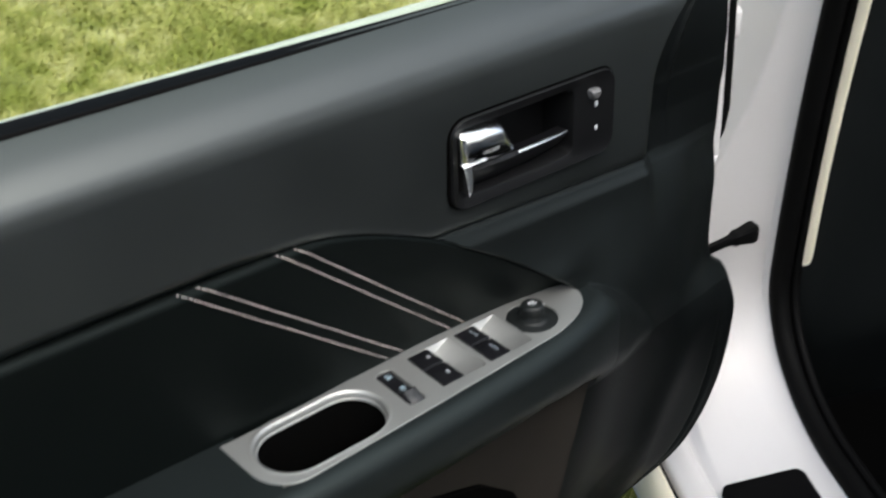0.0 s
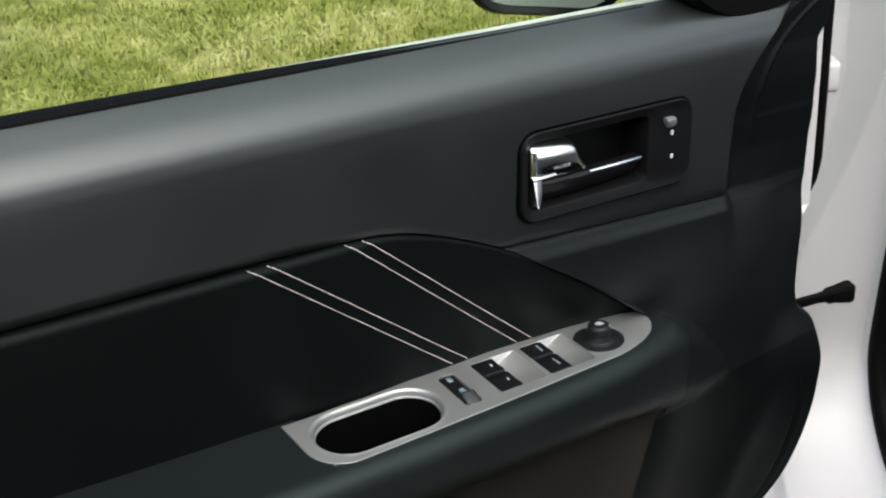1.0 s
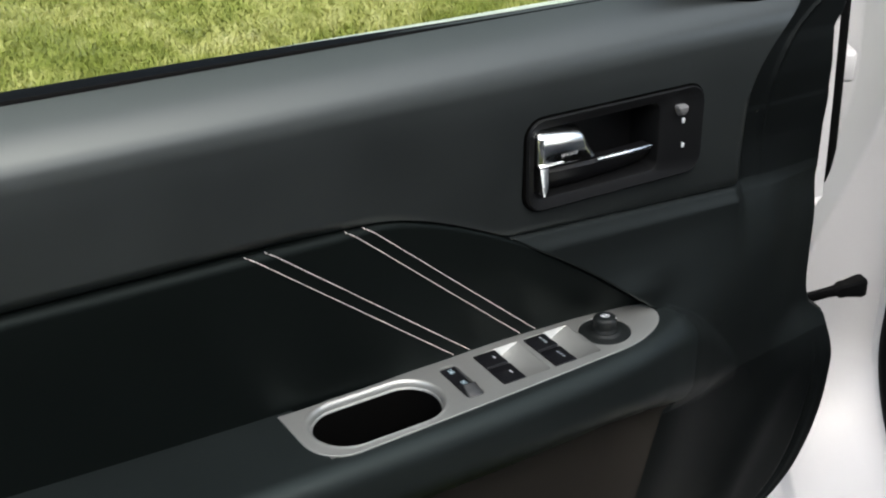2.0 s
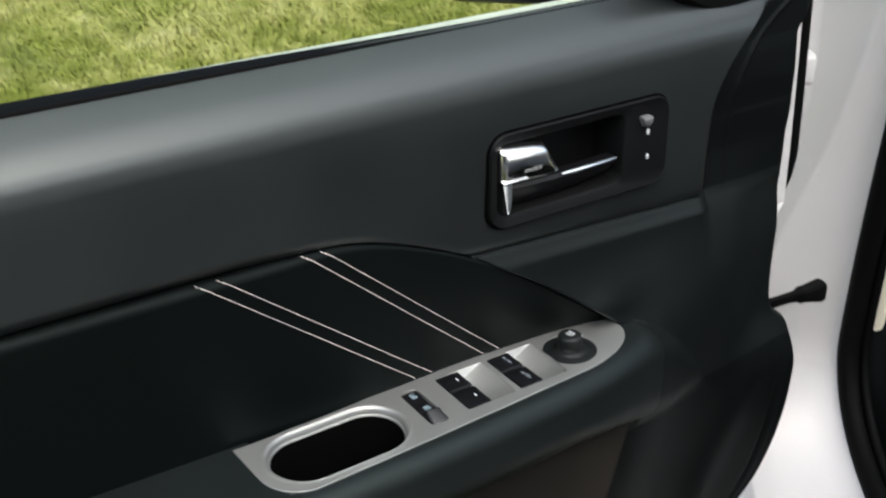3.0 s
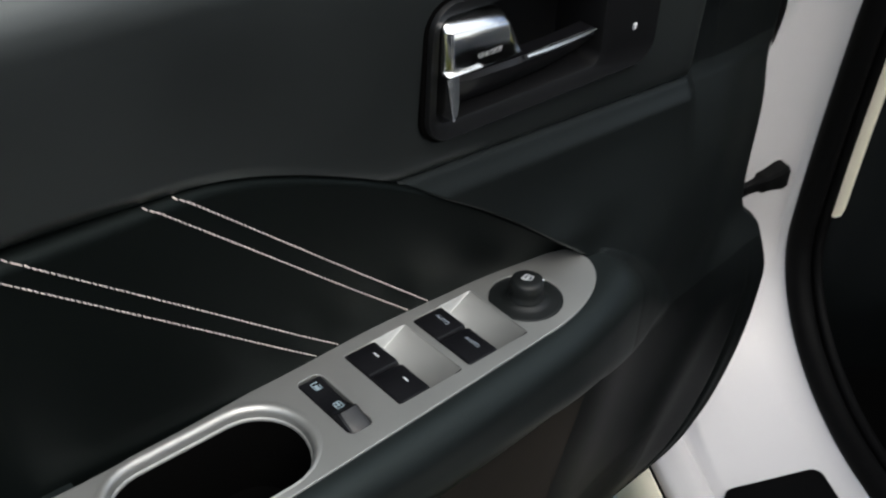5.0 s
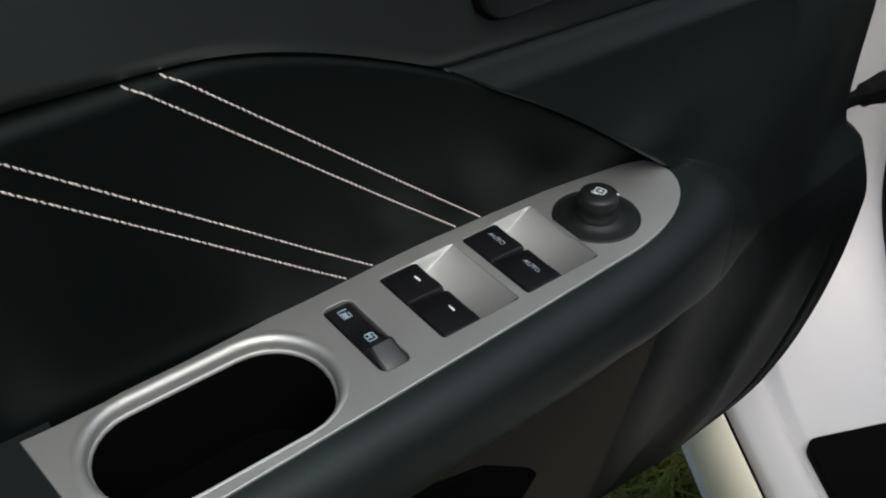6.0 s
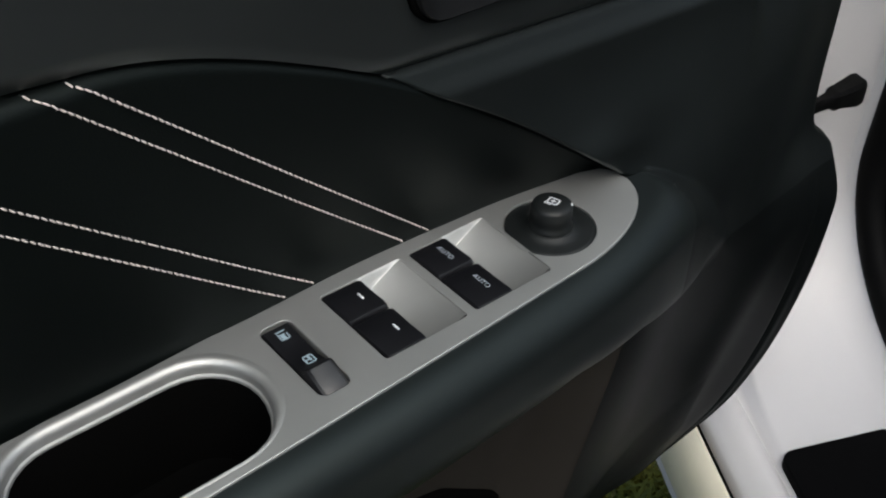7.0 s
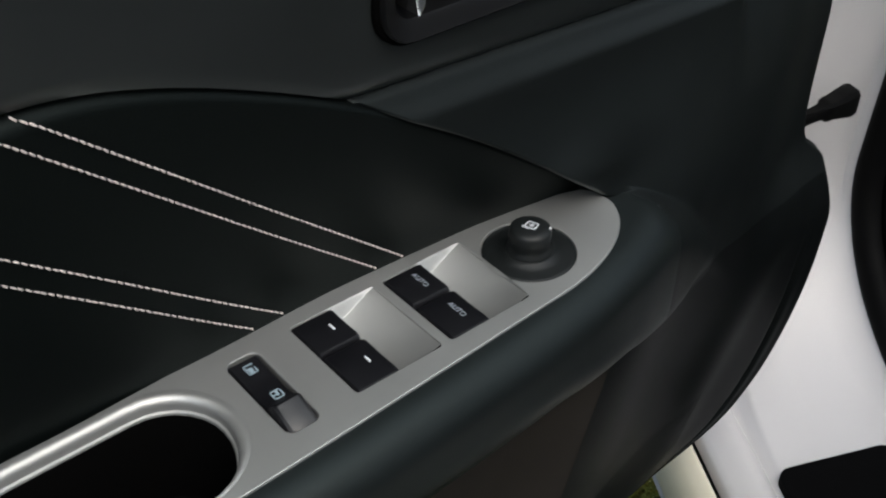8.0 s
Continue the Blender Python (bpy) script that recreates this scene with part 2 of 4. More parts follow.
def grass_patch(name, count, x0, x1, y0, y1, low, high, seed, label, keep=None, mat=None):
    rng = np.random.default_rng(seed)
    x, y = rng.uniform(x0, x1, count), rng.uniform(y0, y1, count)
    if keep is not None:
        ok = keep(x, y)
        x, y = x[ok], y[ok]
    n = len(x)
    h = rng.uniform(low, high, n)
    lump = 0.5 + 0.5 * np.sin(3.1 * x + 1.7 * np.sin(2.3 * y)) * np.sin(2.7 * y + 1.3 * np.sin(3.7 * x))
    h *= 0.65 + 0.6 * lump
    a, lean = rng.uniform(0, 2 * np.pi, n), rng.uniform(0.6, 2.4, n) * h
    w = rng.uniform(0.0015, 0.0034, n)
    dx, dy = np.cos(a), np.sin(a)
    sx, sy = -dy * w, dx * w
    z0 = np.full(n, -0.01)
    v = np.empty((n, 5, 3))
    v[:, 0] = np.c_[x - sx, y - sy, z0]
    v[:, 1] = np.c_[x + sx, y + sy, z0]
    v[:, 2] = np.c_[x + dx * lean * 0.35 + sx * 0.8, y + dy * lean * 0.35 + sy * 0.8, h * 0.62]
    v[:, 3] = np.c_[x + dx * lean * 0.35 - sx * 0.8, y + dy * lean * 0.35 - sy * 0.8, h * 0.62]
    v[:, 4] = np.c_[x + dx * lean, y + dy * lean, h * 0.92]
    b = np.arange(n)[:, None] * 5
    quads = (b + [0, 1, 2, 3]).tolist()
    tris = (b + [3, 2, 4]).tolist()
    me = bpy.data.meshes.new(name)
    me.from_pydata(v.reshape(-1, 3).tolist(), [], quads + tris)
    me.materials.append(mat or M_BLADE)
    return tagged(new(name, me), label, "grass", kind="stuff")


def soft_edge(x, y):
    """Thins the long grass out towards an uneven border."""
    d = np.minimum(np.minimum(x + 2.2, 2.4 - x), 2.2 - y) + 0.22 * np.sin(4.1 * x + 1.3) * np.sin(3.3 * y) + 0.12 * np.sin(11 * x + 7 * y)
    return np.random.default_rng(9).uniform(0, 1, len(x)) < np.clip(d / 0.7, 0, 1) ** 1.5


grass_patch("lawn_grass", 230000, -0.6, 5.6, 2.4, 8.0, 0.016, 0.048, 3, "short mown lawn grass, green mixed with dry straw",
            lambda x, y: x < 1.9 + 0.95 * (y - 2.4))
grass_patch("grass_verge", 130000, -2.2, 2.4, -0.45, 2.2, 0.04, 0.10, 5, "longer green grass beside the car, coloured darker for its shade", soft_edge, M_SHADED)

# unseen dark ground, added to keep grass light off chrome and trim
M_DRIVE = material("grey_gravel", (0.045, 0.045, 0.046), 0.9, var=0.35, var_scale=3, grain=1.0, grain_scale=60)
bm = bmesh.new()
bmesh.ops.create_grid(bm, x_segments=40, y_segments=40, size=1.0)
for v in bm.verts:
    v.co.x, v.co.y = 9 * v.co.x - 1.0, 5.2 * v.co.y - 5.55 + 0.05 * math.sin(7 * v.co.x)
    v.co.z = 0.03
ground_strip = part("unseen_drive", bm, M_DRIVE)
tagged(ground_strip, "unseen dark grey gravel added to dull the ground's reflected light", "drive", kind="structure")

# unseen wall, added to block the bright horizon on the -y side
M_WALL = material("blocker_dark", (0.09, 0.088, 0.085), 0.85, var=0.25, var_scale=2.5, grain=0.6, grain_scale=120)
bm = bmesh.new()
box(bm, (-9.0, -4.6, 0.0), (0.5, -4.3, 3.6), 0.01)
tagged(part("light_block_wall", bm, M_WALL, None, "", False), "unseen plain dark wall added to block low light", "wall", kind="structure")

# ---- the open front door ----
car = thing("car", "white car with its black-trimmed, pale-stitched front door open", "car")
door = car
X0, ZTOP = -0.30, 0.991


def crease_z(x):
    """Height of the padded insert's upper edge."""
    u = np.maximum(0, np.asarray(x, float) - 0.36)
    return 0.8574 - 3.44 * u * u / (1 + 3 * u) - 0.003 * step(0.37, 0.46, x)


def front_x(z):
    """Where the trim ends towards the hinges, by height."""
    return spline(z, [0.345, 0.36, 0.38, 0.40, 0.43, 0.48, 0.52, 0.555, 0.61, 0.632, 0.655, 0.675, 0.70, 0.74, 0.80, 0.86, 0.93, 0.95, 1.0],
                     [0.66, 0.769, 0.839, 0.865, 0.888, 0.907, 0.914, 0.9155, 0.909, 0.888, 0.881, 0.879, 0.878, 0.8775, 0.876, 0.8725, 0.867, 0.878, 0.884])


def scoop_x(z):
    """Where the lower panel ends at the scoop below the armrest."""
    return 0.645 + 0.25 * (z - 0.61)


def plate_z(x):
    """Height of the armrest's top along the door."""
    u = np.asarray(x, float) - 0.278
    return 0.709 - 0.012 * u + 0.047 * u * u


def arm_front(x):
    """How far the armrest stands out into the car."""
    return spline(x, [-0.3, 0.0, 0.25, 0.42, 0.50, 0.57, 0.62, 0.66, 0.70, 0.74, 0.78, 0.82],
                     [0.560, 0.562, 0.567, 0.570, 0.574, 0.580, 0.590, 0.603, 0.620, 0.638, 0.654, 0.668])


def arm_top(x):
    return plate_z(np.minimum(x, 0.66)) + 0.0003 - 2.3 * np.maximum(0, np.asarray(x, float) - 0.645) ** 1.5


def arm_base(x):
    return np.minimum(np.interp(x, [-0.3, 0.40, 0.56, 0.62, 0.70, 0.80], [0.643, 0.646, 0.643, 0.632, 0.600, 0.578]), arm_top(x) - 0.034)


def arm_round(x):
    return 0.018 + 0.008 * step(0.60, 0.68, x)


def arm_under(zb, z):
    """How the armrest's face draws back towards its underside."""
    return 15 * np.maximum(0, zb + 0.030 - z) ** 2


def nose_y(x, z):
    """Depth of the armrest's rounded nose, which sinks into the door panel towards the hinges."""
    yf, zt, zb, r = arm_front(x), arm_top(x), arm_base(x), arm_round(x)
    q = np.clip(1 - (zt - z) / r, 0, 1)
    y = yf + r * (1 - np.sqrt(np.maximum(0, 1 - 0.985 * q * q))) + 9 * np.maximum(0, z - zt) + arm_under(zb, z)
    return y + 0.0004 * step(0.672, 0.656, x) + 4 * np.maximum(0, 0.654 - x)


def trim_y(x, z):
    """Depth of the trim's face; the insert and the armrest lie in front of it."""
    up = spline(z, [0.8135, 0.817, 0.823, 0.84, 0.87, 0.90, 0.925, 0.942, 0.952, 0.960, 0.967, 0.975, 0.982, 0.9875, 0.991],
                   [0.6580, 0.6555, 0.6540, 0.6526, 0.6512, 0.6502, 0.6497, 0.6502, 0.6518, 0.6552, 0.6605, 0.6686, 0.6785, 0.6875, 0.694])
    low = spline(z, [0.33, 0.36, 0.40, 0.50, 0.60, 0.70, 0.77, 0.795, 0.806, 0.8115, 0.8135],
                    [0.69, 0.672, 0.662, 0.656, 0.653, 0.651, 0.6495, 0.6482, 0.6532, 0.6562, 0.661])
    y = np.where(z > 0.8135, up, low)
    smooth_front = np.interp(z, [0.70, 0.80, 0.84, 0.87], [0.651, 0.6490, 0.6526, 0.6506])
    mid = (z > 0.70) & (z < 0.87)
    k = step(0.735, 0.765, x)
    y = np.where(mid, y * (1 - k) + smooth_front * k, y)
    u = np.maximum(0, z - 0.86)
    arc = 0.742 + 4 * u * u + 150 * u ** 4
    y = y + 0.018 * step(arc - 0.003, arc + 0.018, x) * step(0.72, 0.85, z)
    y = y + 0.020 * step(0.785, 0.875, x) * step(0.56, 0.64, z) * step(0.86, 0.76, z)
    k = step(arc - 0.004, arc + 0.016, x) * step(0.86, 0.90, z)
    flat = spline(np.minimum(z, 0.935), [0.80, 0.87, 0.90, 0.92, 0.94], [0.6526, 0.6506, 0.6486, 0.6490, 0.6515]) + 0.018
    y = y * (1 - k) + flat * k
    y = y - 0.0022 * np.exp(-(((x - arc - 0.040) / 0.003) ** 2)) * step(0.80, 0.86, z)
    y = y + 0.006 * np.exp(-(((x - 0.635) / 0.035) ** 2)) * step(0.750, 0.718, z) * step(0.60, 0.66, z)
    y = y - 0.0045 * np.exp(-(((x - 0.618 + 0.6 * (z - 0.735)) / 0.030) ** 2) - ((z - 0.731) / 0.013) ** 2)
    edge = scoop_x(z)
    hole = (x > 0.511) & (x < 0.679) & (z > 0.842) & (z < 0.906)
    y = np.where(hole, 0.690, y)
    # the two soft ridges of the speaker swell
    y = y - 0.030 * np.exp(-((np.maximum(0, x - edge) / 0.085) ** 2)) * step(0.35, 0.46, z) * step(0.80, 0.66, z)
    for ax, az, bx, bz, amp, wid in ((0.855, 0.60, 0.745, 0.37, 0.0035, 0.024),):
        t = np.clip(((x - ax) * (bx - ax) + (z - az) * (bz - az)) / ((bx - ax) ** 2 + (bz - az) ** 2), 0, 1)
        d = np.hypot(x - ax - t * (bx - ax), z - az - t * (bz - az))
        y = y - amp * np.exp(-((d / wid) ** 2))
    # rolled lip along the panel's lower front edge, with a groove behind it
    rim = front_x(z) - x
    y = y + (0.0065 * np.exp(-(((rim - 0.029) / 0.0030) ** 2)) - 0.001 * np.exp(-(((rim - 0.009) / 0.004) ** 2))) * step(0.60, 0.47, z) * step(0.35, 0.37, z)
    n, k = nose_y(x, z), 0.011
    h = np.clip(0.5 + 0.5 * (n - y) / k, 0, 1)
    return n * (1 - h) + y * h - k * h * (1 - h)


zs = np.r_[np.linspace(0.345, 0.57, 50), np.linspace(0.572, 0.70, 90), np.linspace(0.7015, 0.87, 90), np.linspace(0.8725, ZTOP, 52)]
cut = int(np.searchsorted(zs, 0.8135))


def arc_x(z):
    """The arc where the soft upper trim ends towards the hinges."""
    u = np.maximum(0, z - 0.86)
    return 0.742 + 4 * u * u + 150 * u ** 4 + 0.008


def ledge(x, z):
    """The ledge under the handle falls slightly towards the hinges."""
    return z - 0.045 * np.maximum(0, x - 0.485) * np.exp(-(((z - 0.8135) / 0.025) ** 2))


def trim_sheet(heights, xa, xb, count):
    rows = []
    for z in heights:
        z = float(z)
        x = np.linspace(float(xa(z)), float(xb(z)), count)
        y = trim_y(x, np.full(count, z)) + 0.009 * step(0.008, 0.0, front_x(z) - x) ** 2
        rows.append([(float(p), float(q), float(ledge(p, z))) for p, q in zip(x, y)])
    return sheet(rows)


def upper_low(x):
    """Lower boundary of the upper trim: the insert's edge, further on the lower crease."""
    return np.maximum(0.8135, crease_z(x) + 0.0015)


rows = []
for g in np.r_[-1.0, np.linspace(0, 1, 110) ** 1.35]:
    h = max(0.0, float(g))
    zr = 0.8135 + (ZTOP - 0.8135) * h
    x = np.linspace(X0, min(float(arc_x(zr)), float(front_x(zr))), 280)
    zl = upper_low(x)
    z = zl + (ZTOP - zl) * h
    near = step(0.42, 0.27, x)
    y = trim_y(x, np.maximum(z, 0.81351)) + step(0.53, 0.46, x) * (0.0004 + 0.0086 * near) * np.clip(1 - (z - zl) / (0.006 + 0.006 * near), 0, 1) ** 1.6
    rows.append([(float(p), float(q) + (0.02 if g < 0 else 0), float(ledge(p, r))) for p, q, r in zip(x, y, z)])
part("upper_trim", sheet(rows), M_SOFT, door, "charcoal soft-touch upper door trim")
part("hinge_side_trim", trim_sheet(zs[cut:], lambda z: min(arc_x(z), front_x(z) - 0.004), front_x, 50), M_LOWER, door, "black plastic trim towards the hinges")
_cx = np.linspace(0.36, 0.68, 200)


def lower_start(z):
    """The lower panel begins at the scoop, and above the armrest just behind the insert's edge."""
    behind = float(np.interp(-z, -crease_z(_cx), _cx)) + 0.0012
    k = float(step(0.690, 0.715, z))
    return float(scoop_x(z)) * (1 - k) + behind * k


rows = []
for z in zs[:cut + 1]:
    z = float(z)
    xa, xb = lower_start(z), float(front_x(z))
    x = xa + (xb - xa) * np.r_[0, np.linspace(0, 1, 200) ** 1.3]
    roll = 0.0015 * np.exp(-((x - xa) / 0.0015) ** 2) * float(step(0.70, 0.72, z))
    y = trim_y(x, np.full(len(x), z)) + 0.009 * step(0.008, 0.0, xb - x) ** 2 + roll
    y[0] += 0.018 * float(step(0.70, 0.71, z))
    rows.append([(float(p), float(q), float(ledge(p, z))) for p, q in zip(x, y)])
# one panel cut in two: the shaded part below gets the darker black
split = int(np.searchsorted(zs, 0.600))
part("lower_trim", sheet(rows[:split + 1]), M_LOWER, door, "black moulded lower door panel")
part("middle_trim", sheet(rows[split:]), M_PANEL, door, "black door panel ahead of the armrest")

# the padded leather insert with its four seams
IZ = 0.700


def insert_y(x, z):
    zc = crease_z(x)
    y = 0.6525 + 0.0125 * np.clip((zc - z) / 0.15, 0, 1) + 0.005 * step(0.40, 0.50, x) * np.clip((0.80 - z) / 0.09, 0, 1) ** 1.5 * step(0.0, 0.06, zc - z)
    rim = 0.0030 + 0.0070 * step(0.52, 0.30, x)
    q = np.clip(1 - (zc - z) / (0.85 * rim), 0, 1)
    return y + rim * (1 - np.sqrt(np.maximum(0, 1 - 0.97 * q * q)))


xs = np.r_[np.linspace(X0, 0.30, 60), np.linspace(0.305, 0.648, 90)]
rows = []
for x in xs:
    zc = float(crease_z(x))
    zz = [zc - d for d in (0.0, 0.0003, 0.0007, 0.0013, 0.002, 0.003, 0.0042, 0.0056, 0.007, 0.0085, 0.010)] + list(np.linspace(zc - 0.0125, min(IZ, zc - 0.0145), 24))
    rows.append([(float(x), 0.685, zc)] + [(float(x), float(insert_y(x, z)), z) for z in zz])
insert = part("padded_insert", sheet(rows), M_LEATHER, door, "black leather insert with pale twin stitching")

stitch_mesh = None


def stitch_bm():
    """One thread stitch lying along x."""
    n, loops = 8, []
    for u, r in ((-1, 0.15), (-0.85, 0.7), (-0.5, 1.0), (0, 1.08), (0.5, 1.0), (0.85, 0.7), (1, 0.15)):
        loops.append([(u * 0.00150, 0.00037 * r * math.cos(2 * math.pi * k / n) + 0.00006 * u, 0.00037 * r * math.sin(2 * math.pi * k / n)) for k in range(n)])
    return rings(loops, True, True)


for xa, xb in ((0.261, 0.440), (0.277, 0.456), (0.342, 0.508), (0.357, 0.5235)):
    pts = []
    for k in range(400):
        t = k / 399
        x = xa + (xb - xa) * t - 0.0035 * float(step(0.05, 0.0, t))
        z = 0.8590 + (0.7125 - 0.8590) * t
        if z > float(crease_z(x)) - 0.0004:
            continue
        pts.append(Vector((x, float(insert_y(x, z)) - 0.0003, z)))
    groove = tube([p + Vector((0, 0.0004, 0)) for p in pts[::12]] + [pts[-1]], 0.0006, 6)
    part("seam", groove, M_LEATHER, insert)
    length = [0.0]
    for a, b in zip(pts, pts[1:]):
        length.append(length[-1] + (b - a).length)
    count = int(length[-1] / 0.0033)
    for k in range(count):
        s0 = (k + 0.5) * length[-1] / count
        j = int(np.searchsorted(length, s0))
        j = max(2, min(len(pts) - 3, j))
        d = (pts[j + 2] - pts[j - 2]).normalized()
        side = d.cross(Vector((0, -1, 0))).normalized()
        out = side.cross(d).normalized()
        if stitch_mesh is None:
            first = part("stitch", stitch_bm(), M_THREAD, insert)
            stitch_mesh = first.data
            ob = first
        else:
            ob = new("stitch", stitch_mesh)
            ob.parent = insert
        d2 = (d + side * random.uniform(0.12, 0.26)).normalized()
        s2 = out.cross(d2).normalized()
        rot = Matrix((d2, s2, out)).transposed().to_4x4()
        ob.matrix_basis = Matrix.Translation(pts[j] - Vector((0, 0.0005, 0))) @ rot


# armrest
rows = []
for x in np.r_[np.linspace(X0, 0.60, 120), np.linspace(0.603, 0.686, 40)]:
    x = float(x)
    yf, zt, zb, r = float(arm_front(x)), float(arm_top(x)), float(arm_base(x)), float(arm_round(x))
    yb, k_end = 0.672, float(step(0.656, 0.672, x))
    dip = 0.068 if 0.292 < x < 0.562 else 0.0
    zf = zt - 0.0012 * k_end
    corner = 0.62 - 0.035 * math.sqrt(max(0.0, 1 - (max(0.0, 0.310 - x) / 0.032) ** 2)) + 0.003
    yd = max(yf + r + 0.004, corner) if dip else yf + r + 0.004
    prof = [(yb + 0.012, zf - 0.001), (yb, zf), (yb - 0.004, zf), (yb - 0.004, zf - dip), (yd, zf - dip), (yd - 0.001, zf), (yf + r + 0.001, zf)]
    for k in range(9):
        a = radians(90 * k / 8)
        y, z = yf + r - r * math.sin(a), zt - r + r * math.cos(a)
        prof.append((y * (1 - k_end) + (max(y, float(trim_y(x, z))) + 0.0003) * k_end, z))
    for k in range(1, 19):
        z = zt - r + (zb - 0.036 - zt + r) * k / 18
        y = min(yb, yf + float(arm_under(zb, z)))
        prof.append((y * (1 - k_end) + (float(trim_y(x, z)) + 0.0003) * k_end, z))
    prof += [(yb, zb - 0.040), (yb + 0.012, zb - 0.040)]
    rows.append([(x, y, z) for y, z in prof])
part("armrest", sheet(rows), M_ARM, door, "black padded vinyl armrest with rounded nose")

# silver switch plate
def plate_outline():
    pts = []
    for k in range(34):
        x = 0.276 + (0.631 - 0.276) * k / 33
        pts.append((x, 0.660 + 0.007 * float(step(0.276, 0.47, x)) - 2.3 * max(0, x - 0.545) ** 2))
    pts += [(0.6335, 0.6462), (0.6352, 0.6425)]
    for k in range(1, 17):
        a = math.pi / 2 * k / 16
        pts.append((0.56 + 0.076 * math.cos(a), 0.638 - 0.0415 * math.sin(a)))
    for k in range(1, 12):
        pts.append((0.56 - 0.25 * k / 12, 0.5965 - 0.0115 * k / 12))
    for k in range(9):
        a = math.pi / 2 * k / 8
        pts.append((0.310 - 0.032 * math.sin(a), 0.62 - 0.035 * math.cos(a)))
    return pts


def stadium(cx, cy, hl, hw, n=14, tilt=0.02):
    pts = []
    for k in range(n + 1):
        a = -math.pi / 2 + math.pi * k / n
        pts.append((cx + hl - hw + hw * math.cos(a), cy + hw * math.sin(a)))
    for k in range(n + 1):
        a = math.pi / 2 + math.pi * k / n
        pts.append((cx - hl + hw + hw * math.cos(a), cy + hw * math.sin(a)))
    return [(x, y + tilt * (x - cx)) for x, y in pts]


def inset(loop, d):
    """A closed outline moved sideways by d along its mean normals (to its left)."""
    out, n = [], len(loop)
    for k in range(n):
        (x0, y0), (x1, y1) = loop[k - 1], loop[(k + 1) % n]
        l = math.hypot(x1 - x0, y1 - y0) or 1.0
        out.append((loop[k][0] - d * (y1 - y0) / l, loop[k][1] + d * (x1 - x0) / l))
    return out


def turn_sign(loop):
    return 1 if sum(a[0] * b[1] - b[0] * a[1] for a, b in zip(loop, loop[1:] + loop[:1])) > 0 else -1


def flat_with_holes(outline, holes, zf, drop, bevel=0.0007):
    """A plate with openings; every edge is rounded over and goes down."""
    bm = bmesh.new()
    edges, loops = [], []
    for k, loop in enumerate((outline, *holes)):
        side = turn_sign(loop) * (1 if k == 0 else -1)
        top = inset(loop, side * bevel)
        vs = [bm.verts.new((x, y, float(zf(x)))) for x, y in top]
        loops.append((vs, loop, side))
        edges += [bm.edges.new((vs[k], vs[(k + 1) % len(vs)])) for k in range(len(vs))]
    bmesh.ops.triangle_fill(bm, edges=edges, use_beauty=True, use_dissolve=False)
    for (vs, loop, side), d in zip(loops, drop):
        last = vs
        for off, dz in ((0.3, 0.3), (0.0, 1.0), (0.0, d / bevel)):
            low = [bm.verts.new((x, y, float(zf(x)) - dz * bevel)) for x, y in inset(loop, side * bevel * off)]
            for k in range(len(vs)):
                bm.faces.new((last[k], last[(k + 1) % len(vs)], low[(k + 1) % len(vs)], low[k]))
            last = low
    return bm


CUP = (0.3472, 0.6262, 0.0605, 0.0335)
WELLS = ((0.4538, 0.5000), (0.5055, 0.5525))
KX, KY, KR = 0.5748, 0.6298, 0.0232
LOCK = (0.4185, 0.4345, 0.6035, 0.6540)
holes = [stadium(*CUP)] + [round_rect(a, b, 0.6055, 0.6565, 0.0015, 2) for a, b in WELLS] + [round_rect(*LOCK, 0.004, 4)] + [[(KX + KR * math.cos(math.pi * k / 24), KY + KR * math.sin(math.pi * k / 24)) for k in range(48)]]
plate = part("switch_plate", flat_with_holes(plate_outline(), holes, lambda x: plate_z(x) + 0.0015, (0.006, 0.002, 0.012, 0.012, 0.008, 0.004)),
             M_SILVER, door, "satin silver switch plate set in the armrest")
me = plate.data
lean = [tuple(n.vector) for n in me.corner_normals]
for p in me.polygons:
    if p.normal.z > 0.97:
        for k in p.loop_indices:
            x = me.vertices[me.loops[k].vertex_index].co.x
            lean[k] = tuple(Vector((0.07 - 0.42 * (x - 0.278), 0, 1)).normalized())
    elif abs(p.normal.z) < 0.2:
        for k in p.loop_indices:
            lean[k] = tuple(p.normal)
me.normals_split_custom_set(lean)


def cup_loop(inset, dz):
    cx, cy, hl, hw = CUP
    out = []
    for (x, y), (_, yb) in zip(stadium(cx, cy, hl - inset, hw - inset), stadium(cx, cy, hl, hw)):
        w = 0.35 + 0.65 * float(step(-0.7, 0.3, (yb - cy) / hw))
        out.append((x, yb + (y - yb) * w, float(plate_z(x)) + 0.0015 + dz))
    return out


RIM = ((-0.0020, 0.00005), (-0.0010, 0.0002), (0.0004, 0.0004), (0.0016, 0.0003), (0.0026, -0.0002), (0.0034, -0.0011), (0.0039, -0.0022), (0.0042, -0.0036), (0.0044, -0.0050), (0.0046, -0.0058),
       (0.0050, -0.0060), (0.0054, -0.0061), (0.0057, -0.0065), (0.0058, -0.0074))
part("rolled_rim", rings([cup_loop(*q) for q in RIM]), M_SILVER, plate, "rounded silver lip of the pull cup")
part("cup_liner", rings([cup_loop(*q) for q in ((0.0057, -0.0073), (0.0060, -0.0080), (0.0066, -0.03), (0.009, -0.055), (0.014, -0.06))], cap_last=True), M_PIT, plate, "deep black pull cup")

